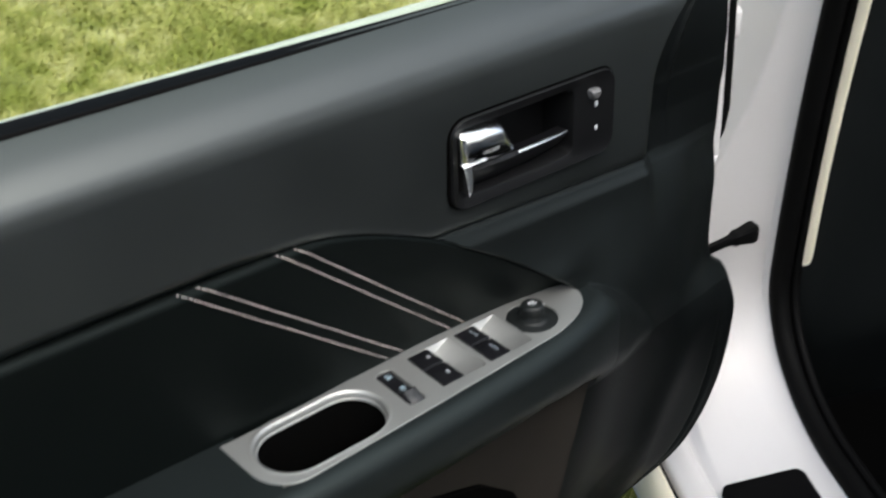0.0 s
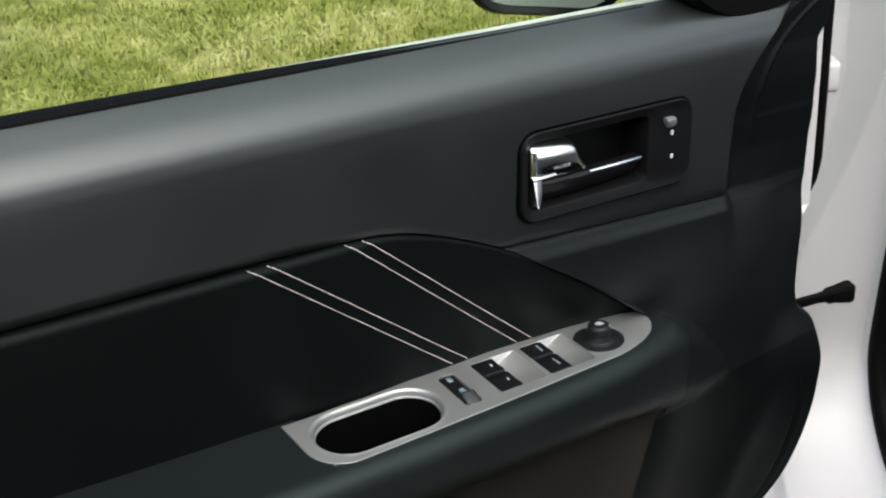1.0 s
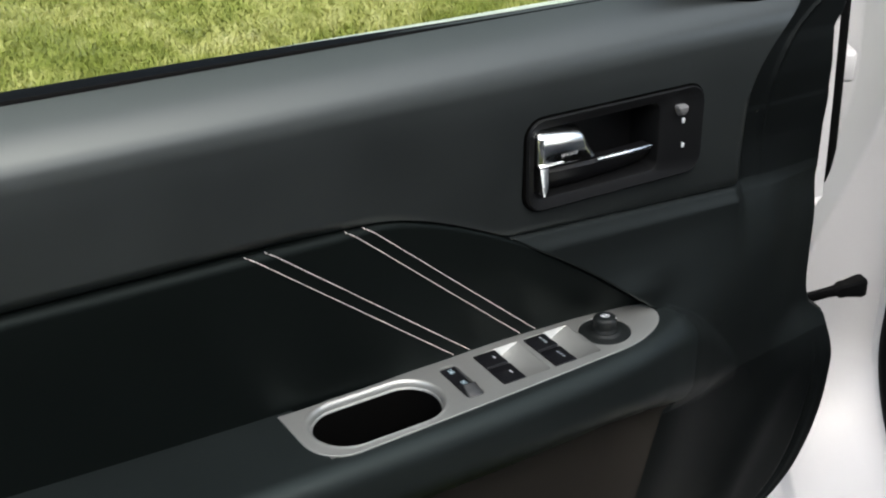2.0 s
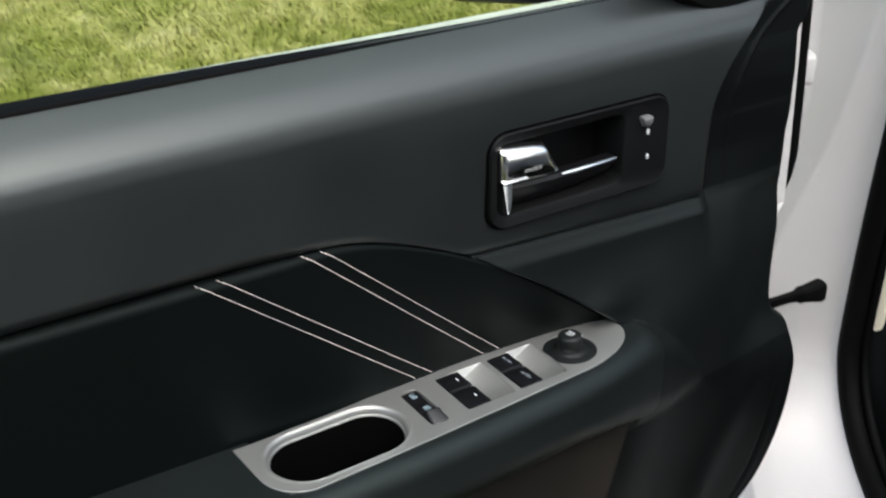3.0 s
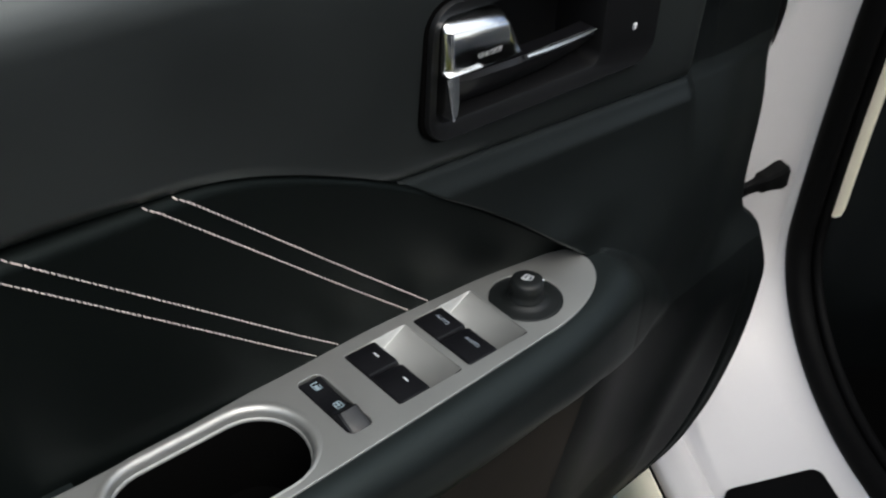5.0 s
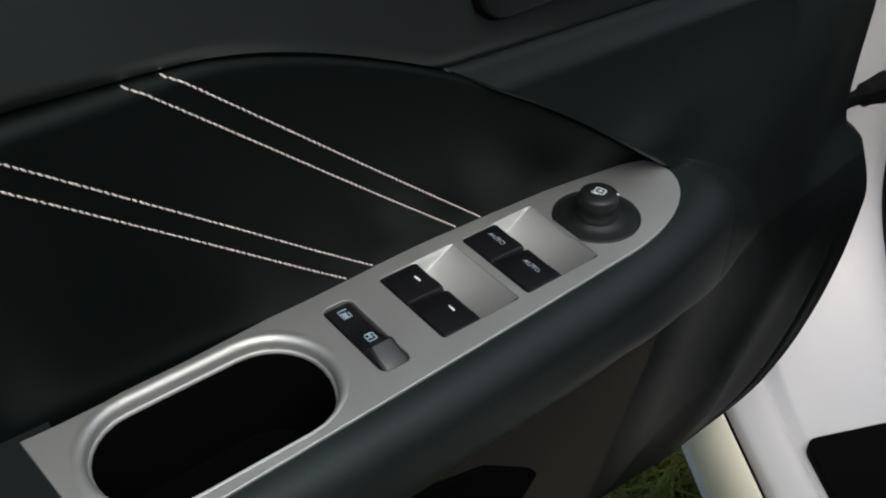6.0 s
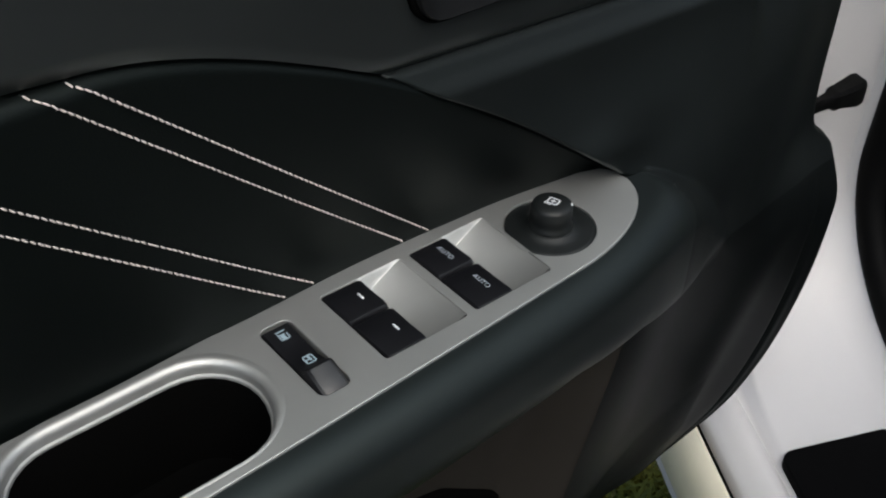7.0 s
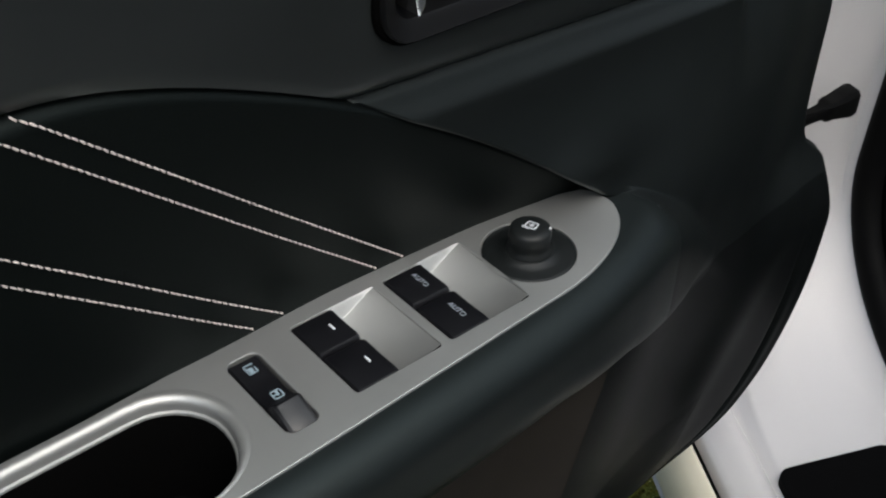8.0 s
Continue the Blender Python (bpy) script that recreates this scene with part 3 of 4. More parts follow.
# sloping silver pockets beside the window switches, and the switches
for number, (a, b) in enumerate(WELLS):
    z = float(plate_z((a + b) / 2)) + 0.0012
    zr = float(plate_z(b)) + 0.0016
    bx = a + 0.0225
    # the pocket slopes down to the switch; its outboard side leans in and is rounded at both edges
    ramp = []
    for k in range(17):
        t = k / 16
        x = b - 0.0002 + (bx - 0.002 - b) * t
        low, lean_in = zr - 0.0002 - 0.0090 * t ** 1.15, 0.0006 + 0.0040 * t
        row = [(x, 0.6060, low + 0.0004), (x, 0.6066, low), (x, 0.625, low - 0.0003)]
        for u, v in ((-0.12, -0.01), (0.0, 0.03), (0.10, 0.12), (0.4, 0.42), (0.7, 0.73), (0.92, 0.96), (1.0, 1.0)):
            row.append((x, 0.6565 - lean_in * (1 - u), low + (zr - low) * v))
        ramp.append(row)
    part("finger_pocket", sheet(ramp), M_SILVER, plate, "silver finger pocket beside a window switch")
    floor = bmesh.new()
    box(floor, (a - 0.001, 0.605, z - 0.0125), (bx + 0.002, 0.657, z - 0.0110))
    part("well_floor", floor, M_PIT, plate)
    for row, (y0, y1) in enumerate(((0.6325, 0.6562), (0.6040, 0.6315))):
        # a paddle whose top dips slightly, with a lip rolled over at the inboard end
        loops = []
        for x, ins in ((a + 0.0006, 0.0012), (a + 0.0012, 0.0), (bx - 0.0018, 0.0), (bx - 0.0004, 0.0006), (bx, 0.0020)):
            top = z + 0.0010 - ins
            loops.append([(x, y1 - 0.0004, z - 0.011), (x, y1 - 0.0004, top - 0.0010), (x, y1 - 0.0018, top), (x, (y0 + y1) / 2, top - 0.0004),
                          (x, y0 + 0.0045, top), (x, y0 + 0.0018, top - 0.0004), (x, y0 + 0.0004, top - 0.0022), (x, y0 + 0.0004, z - 0.011)])
        part("window_switch", rings(loops, True, True), M_SWITCH, plate, "black window switch")
        mx, my = (a + bx) / 2 + 0.002, (y0 + y1) / 2 + 0.001
        if number == 1:
            lettering("auto_lettering", "AUTO", 0.0040, pose(mx + 0.001, my, z + 0.0011, 0, 0, -90), M_MARKBLUE, plate, "white AUTO lettering")
        else:
            mark = bmesh.new()
            box(mark, (mx + 0.0015, my - 0.0022, z + 0.0004), (mx + 0.0026, my + 0.0022, z + 0.0011), 0.0002, 1)
            part("tick_mark", mark, M_MARK, plate, "short white bar")

# lock rocker
z = float(plate_z(0.426)) + 0.001
loops = []
for x, ins in ((0.4192, 0.0012), (0.4200, 0.0), (0.4330, 0.0), (0.4338, 0.0012)):
    pr = [(0.6530, z - 0.009), (0.6530, z - 0.001), (0.6515, z + 0.0004), (0.640, z - 0.0006), (0.628, z - 0.0010), (0.6215, z + 0.0010), (0.6180, z + 0.0040),
          (0.6168, z + 0.0041), (0.6046, z - 0.0006), (0.6030, z - 0.0022), (0.6028, z - 0.009)]
    loops.append([(x, y, zz - ins) for y, zz in pr])
part("lock_rocker", rings(loops, True, True), M_SWITCH, plate, "black rocker switch with two pale icons")
# lighter grey cap laid over the rocker's raised end
tip_rows = []
for x, ins in ((0.4200, 0.0016), (0.4206, 0.0006), (0.4222, -0.0002), (0.4316, -0.0002), (0.4326, 0.0002), (0.4331, 0.0010)):
    tip_rows.append([(x, y, zz - ins) for y, zz in ((0.6176, z + 0.0036), (0.6168, z + 0.0042), (0.6110, z + 0.0021), (0.6050, z - 0.0003), (0.6040, z - 0.0014))])
part("rocker_tip", sheet(tip_rows), M_TIP, plate, "lighter grey tip of the rocker")


def icon(name, bars, cx, cy, cz, s, label):
    """A small printed sign of a few strokes; across runs along the door, up towards the window."""
    bm = bmesh.new()
    for x0, y0, x1, y1 in bars:
        box(bm, (cx + x0 * s, cy + y0 * s, cz), (cx + x1 * s, cy + y1 * s, cz + 0.0003))
    return part(name, bm, M_ICON, plate, label, smooth=False)


icon("window_lock_sign", ((-1.0, 1.25, 1.0, 1.5), (-1.0, -1.1, -0.74, 1.0), (0.74, -1.1, 1.0, 0.4), (-1.0, -1.1, 1.0, -0.82), (-1.0, 0.3, 0.4, 0.55), (-0.55, -0.82, 0.3, 0.3)),
     0.4268, 0.6452, z + 0.0002, 0.0024, "pale printed window sign")
icon("child_lock_sign", ((-0.8, 0.85, 0.8, 1.1), (-0.8, -1.1, 0.8, -0.85), (-1.05, -0.85, -0.8, 0.85), (0.8, -0.85, 1.05, 0.85), (-0.1, -0.4, 0.35, 0.85), (-0.8, -0.15, -0.1, 0.1), (-0.7, -1.6, -0.3, -1.35), (0.2, -1.6, 0.6, -1.35)),
     0.4275, 0.6262, z + 0.0002, 0.0024, "pale printed lock sign")

# mirror knob
KZ = float(plate_z(KX)) + 0.0015


def disc(profile, cx, cy, n=40, cap_first=False, cap_last=True):
    return rings([[(cx + r * math.cos(2 * math.pi * k / n), cy + r * math.sin(2 * math.pi * k / n), h) for k in range(n)] for r, h in profile], cap_first, cap_last)


part("knob_dish", disc([(KR - 0.0001, KZ - 0.0030), (KR - 0.0003, KZ - 0.0013), (KR - 0.0010, KZ - 0.0007), (0.0205, KZ - 0.0006), (0.0165, KZ - 0.0003), (0.0140, KZ + 0.0002), (0.0128, KZ + 0.0012),
                               (0.0120, KZ + 0.0016), (0.0108, KZ + 0.0016)], KX, KY), M_KNOB, plate, "round black dish of the mirror knob")
part("mirror_knob", disc([(0.0112, KZ + 0.0010), (0.0112, KZ + 0.0024), (0.0106, KZ + 0.0034), (0.0102, KZ + 0.0048), (0.0102, KZ + 0.0070), (0.0105, KZ + 0.0080), (0.0104, KZ + 0.0122), (0.0099, KZ + 0.0138),
                                (0.0087, KZ + 0.0147), (0.006, KZ + 0.0151), (0.002, KZ + 0.0152)], KX, KY), M_KNOB, plate, "black mirror adjusting knob with a white sign")
bm = bmesh.new()
turned = Matrix.Translation((KX + 0.0006, KY, KZ + 0.0151)) @ Matrix.Rotation(radians(18), 4, "Z")
for x0, y0, x1, y1 in ((-0.8, -1, 0.8, -0.76), (-0.8, 0.76, 0.8, 1), (-1, -0.8, -0.78, 0.8), (0.78, -0.8, 1, 0.8), (-0.12, -0.5, 0.12, 0.5), (-0.45, -0.14, 0.45, 0.14), (-1.35, -0.1, -1.15, 1.2), (-1.35, 1.0, -0.8, 1.2)):
    box(bm, (x0 * 0.0026, y0 * 0.0030, 0), (x1 * 0.0026, y1 * 0.0030, 0.0003), m=turned)
part("knob_sign", bm, M_MARK, plate, "white printed mirror sign", smooth=False)
bm = bmesh.new()
box(bm, (KX + 0.0062, KY - 0.0072, KZ + 0.0137), (KX + 0.0073, KY - 0.0061, KZ + 0.0147))
part("knob_dot", bm, M_MARK, plate, "white dot", smooth=False)

# inner handle
BX0, BX1, BZ0, BZ1 = 0.502, 0.686, 0.8350, 0.9145


def bez(loop, y):
    return [(x, y, zz) for x, zz in loop]


def inner(r, grow=0.0):
    return round_rect(0.5095 - grow, 0.6385 + grow, 0.8450 - grow, 0.9060 + grow, r)


bezel = part("handle_bezel", rings([bez(round_rect(BX0, BX1, BZ0, BZ1, 0.016), 0.6560), bez(round_rect(BX0, BX1, BZ0, BZ1, 0.016), 0.6475),
                                    bez(round_rect(BX0 + 0.0008, BX1 - 0.0008, BZ0 + 0.0008, BZ1 - 0.0008, 0.0155), 0.6462),
                                    bez(round_rect(BX0 + 0.0030, BX1 - 0.0030, BZ0 + 0.0030, BZ1 - 0.0030, 0.014), 0.6470),
                                    bez(inner(0.008, 0.0015), 0.6480), bez(inner(0.008), 0.6488), bez(inner(0.007, -0.0015), 0.6540), bez(inner(0.006, -0.003), 0.6840)], cap_last=True),
             M_BEZEL, door, "black bezel round the inner door handle")
# black ring that draws the dark of the gap round the bezel
gap_ring = [bez(round_rect(BX0 - g, BX1 + g, BZ0 - g, BZ1 + g, 0.016 + g), y) for g, y in ((0.0022, 0.6560), (0.0022, 0.6502), (0.0014, 0.6492), (-0.0004, 0.6490))]
part("bezel_gap_shade", rings(gap_ring), M_PIT, bezel, "black ring standing in for the shaded gap round the bezel")
# the pull lever: black paddle, chrome cap and chrome upper edge
loops = []
for x, top, bot, y in ((0.5155, 0.8705, 0.8500, 0.6500), (0.530, 0.8706, 0.8490, 0.6455), (0.560, 0.8702, 0.8490, 0.6450), (0.600, 0.8692, 0.8500, 0.6465), (0.632, 0.8685, 0.8515, 0.6500)):
    loops.append([(x, y + 0.012, top), (x, y + 0.002, top), (x, y, top - 0.003), (x, y + 0.0035, (top + bot) / 2), (x, y + 0.011, bot), (x, y + 0.02, bot)])
part("pull_lever", rings(loops, True, True), M_GLOSSBLACK, bezel, "black pull lever with chrome cap and edge")
part("chrome_edge", tube([(0.570, 0.6446, 0.8702), (0.585, 0.6451, 0.8699), (0.60, 0.6459, 0.8695), (0.618, 0.6474, 0.8690), (0.631, 0.6490, 0.8686)], [0.0014, 0.0021, 0.0022, 0.0019, 0.0009], 8),
     M_CHROME, bezel, "thin chrome edge")
# the cap: bright chamfers along its top and rear end round an upright mirror-like face
loops = []
for x, top, bot, y, c in ((0.5105, 0.9000, 0.8760, 0.6500, 0.003), (0.5109, 0.9032, 0.8756, 0.6462, 0.004), (0.5124, 0.9048, 0.8754, 0.6438, 0.0055), (0.5158, 0.9052, 0.8752, 0.6422, 0.0066), (0.5380, 0.9030, 0.8742, 0.6420, 0.0066),
                          (0.5520, 0.9008, 0.8734, 0.6422, 0.0062), (0.5550, 0.8996, 0.8730, 0.6427, 0.0055), (0.5610, 0.8880, 0.8722, 0.6440, 0.004), (0.5695, 0.8750, 0.8708, 0.6468, 0.002)):
    m = bot + 0.55 * (top - c - bot)
    loops.append([(x, y + 0.022, top), (x, y + 1.6 * c + 0.002, top), (x, y + 1.6 * c, top - 0.0004), (x, y + 0.0018, top - c + 0.0008), (x, y + 0.0008, top - c - 0.0006), (x, y + 0.0001, m), (x, y + 0.0002, bot + 0.0030), (x, y + 0.0012, bot + 0.0006), (x, y + 0.004, bot), (x, y + 0.02, bot)])
cap = part("chrome_cap", rings(loops, True, True), M_CHROME, bezel, "polished chrome handle cap")
loops = []
for x, h in ((0.5108, 0.0012), (0.5125, 0.0022), (0.5190, 0.0020), (0.5260, 0.0013), (0.5340, 0.0004)):
    loops.append([(x, 0.652, 0.8762 - h), (x, 0.6425, 0.8762 - h), (x, 0.6408, 0.8762), (x, 0.6425, 0.8762 + h * 0.6), (x, 0.652, 0.8762 + h * 0.6)])
part("chrome_lip", rings(loops, True, True), M_CHROME, bezel, "short chrome lip under the handle cap")
loops = []
for zz, w in ((0.8760, 0.0085), (0.868, 0.0078), (0.860, 0.0062), (0.854, 0.0042), (0.8515, 0.0022)):
    loops.append([(0.5125, 0.655, zz), (0.5128, 0.6455 - 0.28 * (0.876 - zz), zz), (0.5128 + w * 0.4, 0.6452 - 0.28 * (0.876 - zz), zz), (0.5128 + w, 0.6460 - 0.28 * (0.876 - zz), zz), (0.5128 + w, 0.655, zz)])
part("chrome_tail", rings(loops, True, True), M_CHROME, bezel, "tapering chrome tail")
lettering("unlock_lettering", "UNLOCK", 0.0042, pose(0.5400, 0.6420, 0.8822, 90, 0, 0), M_BEZELMARK, bezel, "small grey UNLOCK lettering")
loops = []
for z, a, b, y in ((0.8905, 0.6572, 0.6612, 0.6462), (0.8920, 0.6560, 0.6622, 0.6425), (0.8960, 0.6540, 0.6632, 0.6402), (0.8990, 0.6532, 0.6634, 0.6404), (0.9005, 0.6538, 0.6628, 0.6425)):
    loops.append([(a, 0.6490, z), (a, y + 0.0012, z), (a + 0.0012, y, z), (b - 0.0012, y, z), (b, y + 0.0012, z), (b, 0.6490, z)])
part("lock_lever", rings(loops, True, True), M_LOCK, bezel, "small grey lock lever")
bm = bmesh.new()
box(bm, (0.6612, 0.6450, 0.8830), (0.6638, 0.6470, 0.8876), 0.0006)
part("lock_stem", bm, M_MARK, bezel, "small bright stem")
bm = bmesh.new()
box(bm, (0.6630, 0.6458, 0.8605), (0.6654, 0.6472, 0.8645), 0.0004)
part("lock_mark", bm, M_MARK, bezel, "small white mark")

# recessed brown side of the pocket, and a black sheet for the shaded pocket mouth
def facet_y(z):
    return 0.630 + 0.16 * (0.62 - z)


rows = []
for k in range(60):
    t = 1 - (1 - k / 59) ** 2
    row = []
    for j in range(12):
        u = j / 11
        zz = 0.664 - (0.664 - 0.350) * u
        xr = float(scoop_x(zz)) + 0.003
        xx = X0 + (xr - X0) * t
        join = float(step(-0.055, 0.0, xx - xr))
        row.append((xx, facet_y(zz) * (1 - join) + (float(trim_y(xr, zz)) + 0.00015) * join, zz))
    rows.append(row)
part("pocket_side", sheet(rows), M_BROWN, door, "dark brown fabric panel below the armrest")
# flat black sheet over the panel, standing in for the mouth's shade
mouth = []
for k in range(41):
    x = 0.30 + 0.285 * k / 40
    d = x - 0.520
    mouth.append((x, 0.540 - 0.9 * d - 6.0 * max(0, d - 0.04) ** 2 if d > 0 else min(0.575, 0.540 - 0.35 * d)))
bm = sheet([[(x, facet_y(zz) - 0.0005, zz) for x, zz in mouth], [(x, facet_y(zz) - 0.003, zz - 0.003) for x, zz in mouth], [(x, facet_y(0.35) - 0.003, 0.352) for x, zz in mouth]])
part("pocket_mouth_dark", bm, M_PIT, door, "black sheet for the map pocket's mouth and the shade in it")

# ribs of the speaker grille
for k in range(36):
    x = 0.672 + 0.0031 * k
    za, zb = 0.374 + 0.03 * (k / 36), 0.425 + 0.03 * (k / 36)
    pts = []
    for j in range(7):
        t = j / 6
        xx, zz = x + 0.012 * t, za + (zb - za) * t
        if xx < float(front_x(zz)) - 0.03:
            pts.append((xx, float(trim_y(xx, zz)) + 0.00015, zz))
    if len(pts) > 2:
        part("grille_rib", tube(pts, 0.0003, 6), M_LOWER, door)

# weatherstrip at the belt, window, white shell
rows = []
for x in np.linspace(X0, 0.66, 30):
    x = float(x)
    w = 0.021 * (1 - 0.6 * float(step(0.05, 0.62, x))) + 0.002
    d = 0.002 * float(step(0.25, 0.55, x))
    rows.append([(x, 0.6905, 0.978), (x, 0.6895, 0.9895 - d), (x, 0.6905, 0.9915 - d), (x, 0.692 + w * 0.5, 0.9925 - d), (x, 0.692 + w, 0.9905 - d), (x, 0.692 + w, 0.978)])
part("belt_weatherstrip", sheet(rows), M_RUBBER, door, "black rubber strip along the window")
rows = [[(float(x), 0.716 + 0.001 * s - 0.20 * (zz - 0.97), zz) for zz in np.linspace(0.955, 1.36, 8)] for s in (0,) for x in np.linspace(X0, 0.70, 12)]
bm = sheet(rows)
bmesh.ops.solidify(bm, geom=bm.faces[:], thickness=0.004)
pane = part("window_pane", bm, M_GLASS, door, "closed clear side window")
pane.visible_shadow = False
rows = []
for zz, y, dx in ((0.960, 0.7225, 0), (0.9805, 0.7235, 0), (0.9830, 0.7260, 0), (0.9835, 0.730, 0), (0.9805, 0.738, 0), (0.96, 0.760, 0), (0.88, 0.800, 0), (0.75, 0.822, 0), (0.60, 0.820, 0), (0.50, 0.806, 0), (0.42, 0.792, 0), (0.355, 0.775, 0), (0.350, 0.70, 0)):
    xe = min(float(front_x(zz)) - 0.012, 0.868)
    rows.append([(float(x), y, zz + (0.003 * float(step(0.5, -0.2, x)) if 0.98 < zz else 0)) for x in np.linspace(X0, xe, 40)])
part("outer_skin", sheet(rows), M_WHITE, door, "white painted outer door skin")
rows = []
for zz in np.linspace(0.36, 0.995, 60):
    zz = float(zz)
    k = float(step(0.728, 0.736, zz))
    xe = (float(front_x(zz)) - 0.010) * (1 - k) + k * float(np.interp(zz, [0.73, 0.79, 0.85, 0.93, 1.0], [0.914, 0.912, 0.909, 0.904, 0.901]))
    d = 0.022 * k
    rows.append([(xe - 0.04 - d, 0.684 + d, zz), (xe - 0.012, 0.676 + d, zz), (xe - 0.002, 0.676 + d, zz), (xe, 0.679 + d, zz), (xe - 0.004, 0.76, zz), (xe - 0.006, 0.775, zz), (xe - 0.05, 0.778, zz)])
part("hinge_edge", sheet(rows), M_WHITE, door, "white painted hinge-side door edge")
pts = [(float(np.interp(zz, [0.73, 0.79, 0.85, 0.93, 1.0], [0.924, 0.922, 0.919, 0.914, 0.911])), 0.712, float(zz)) for zz in np.linspace(0.745, 1.0, 20)]
part("edge_seal", tube(pts, [0.004, 0.008, 0.010] + [0.0115] * 17, 12), M_RUBBER, door, "black rubber door seal")

# mirror sail inside, mirror outside
rows = []
for x in np.linspace(0.684, 0.862, 40):
    x = float(x)
    t = (x - 0.62) / 0.242
    zl = min(1.02, 0.966 + (7.0 if x < 0.760 else 2.5) * (x - 0.760) ** 2)
    zh = 1.0 + 0.17 * t ** 0.8
    rows.append([(x, 0.700, zl - 0.004), (x, 0.676 - 0.006 * t, zl), (x, 0.668 - 0.006 * t, zl + 0.006), (x, 0.670 - 0.006 * t, (zl + zh) / 2 + 0.004), (x, 0.690 - 0.01 * t, zh + 0.004), (x, 0.705, zh + 0.004)])
part("mirror_sail", sheet(rows), M_RUBBER, door, "black corner trim at the mirror")
MC = Vector((0.722, 0.905, 1.011))
mm = Matrix.Translation(MC) @ pose(0, 0, 0, 0, 8, -12)


def mir(sx, sz, y, r):
    return [mm @ Vector((x, y, zz)) for x, zz in round_rect(-sx, sx, -sz, sz, r, 8)]


mirror = part("wing_mirror", rings([mir(0.088, 0.074, 0.004, 0.045), mir(0.094, 0.080, 0.0, 0.048), mir(0.098, 0.084, 0.008, 0.050), mir(0.096, 0.082, 0.035, 0.05), mir(0.080, 0.066, 0.07, 0.045), mir(0.05, 0.035, 0.088, 0.03)], False, True),
              M_GLOSSBLACK, door, "black outside mirror housing")
part("mirror_glass", rings([mir(0.088, 0.074, 0.004, 0.045), mir(0.087, 0.073, 0.003, 0.045)], False, True), M_CHROME, mirror, "mirror glass")
bm = bmesh.new()
box(bm, (0.745, 0.74, 0.965), (0.80, 0.91, 0.995), 0.01)
part("mirror_arm", bm, M_GLOSSBLACK, mirror)

# ---- the car's body at the door opening ----
CO, CF, CI = Vector((0.87, 0.70, 0)), Vector((0.49, 0.872, 0)), Vector((0.872, -0.49, 0))


def at(f, i, z):
    return CO + CF * f + CI * i + Vector((0, 0, z))


def opening():
    """The edge of the door opening, forward along the sill and up the pillar: f, z and the way into the opening."""
    pts = [(-1.2 + 1.13 * k / 12, 0.330) for k in range(13)]
    cf, cz, rf, rz = -0.07, 0.490, 0.225, 0.160
    for k in range(1, 17):
        a = math.pi / 2 * k / 16
        pts.append((cf + rf * math.sin(a), cz - rz * math.cos(a)))
    for k in range(1, 15):
        t = k / 14
        pts.append((0.155 - 0.02 * t - 0.075 * t * t, 0.49 + 0.66 * t))
    out = []
    for k, (f, z) in enumerate(pts):
        a, b = pts[max(0, k - 1)], pts[min(len(pts) - 1, k + 1)]
        d = Vector((b[0] - a[0], b[1] - a[1])).normalized()
        out.append((f, z, -d.y, d.x))
    return out


OPEN = opening()


def sweep(profile, lo=0, hi=None):
    """A section swept round the opening; profile(share) gives rows of (i, h), h towards the opening's middle."""
    rows = []
    for k, (f, z, nf, nz) in enumerate(OPEN[lo:hi]):
        share = float(step(10, 30, k + lo))
        rows.append([at(f + nf * h, i, z + nz * h) for i, h in profile(share, z)])
    return sheet(rows)


SILL = [(0.196, 0.012), (0.190, 0.012), (0.184, 0.009), (0.174, 0.001), (0.166, -0.003), (0.110, -0.004), (0.056, -0.004), (0.051, -0.006), (0.046, -0.010), (0.041, -0.013), (0.037, -0.014), (0.035, -0.015), (0.034, -0.018), (0.033, -0.022), (0.032, -0.040)]


def pillar_section(s, z):
    """The section turns from sill to pillar, where a turned band borders the recess for the hinges."""
    e = float(spline(z, [0.45, 0.55, 0.646, 0.717, 0.804, 0.915, 1.1], [0.070, 0.075, 0.100, 0.125, 0.143, 0.155, 0.160]))
    w = float(spline(z, [0.5, 0.70, 0.80, 0.90, 1.1], [0.014, 0.018, 0.022, 0.034, 0.040]))
    m = 0.5 * (e + 0.178)
    up = [(0.196, 0.010), (0.190, 0.010), (0.185, 0.008), (0.177, 0.000), (max(m, e + 0.008), -0.005), (e + 0.004, -0.008), (e, -0.0095), (e - 0.003, -0.014),
          (e - w + 0.003, -0.012 - 2.1 * w), (e - w - 0.001, -0.015 - 2.1 * w), (e - w - 0.006, -0.015 - 2.1 * w), (e - w - 0.035, -0.019 - 2.1 * w), (e - w - 0.055, -0.03 - 2.1 * w), (-0.020, -0.10), (-0.045, -0.15)]
    return [(a[0] * (1 - s) + b[0] * s, a[1] * (1 - s) + b[1] * s) for a, b in zip(SILL, up)]


part("door_opening", sweep(pillar_section), M_WHITE, car, "white painted hinge pillar and inner sill")
rows = []
for f in np.linspace(-1.2, 0.30, 20):
    rows.append([at(float(f), i, z) for i, z in ((0.045, 0.318), (0.040, 0.3245), (0.034, 0.3285), (0.027, 0.3285), (0.020, 0.3258), (0.012, 0.3215), (0.0082, 0.3188), (0.0062, 0.315), (0.0060, 0.29), (0.0060, 0.18))])
part("sill_step", sheet(rows), M_WHITE, car, "white painted outer sill step")
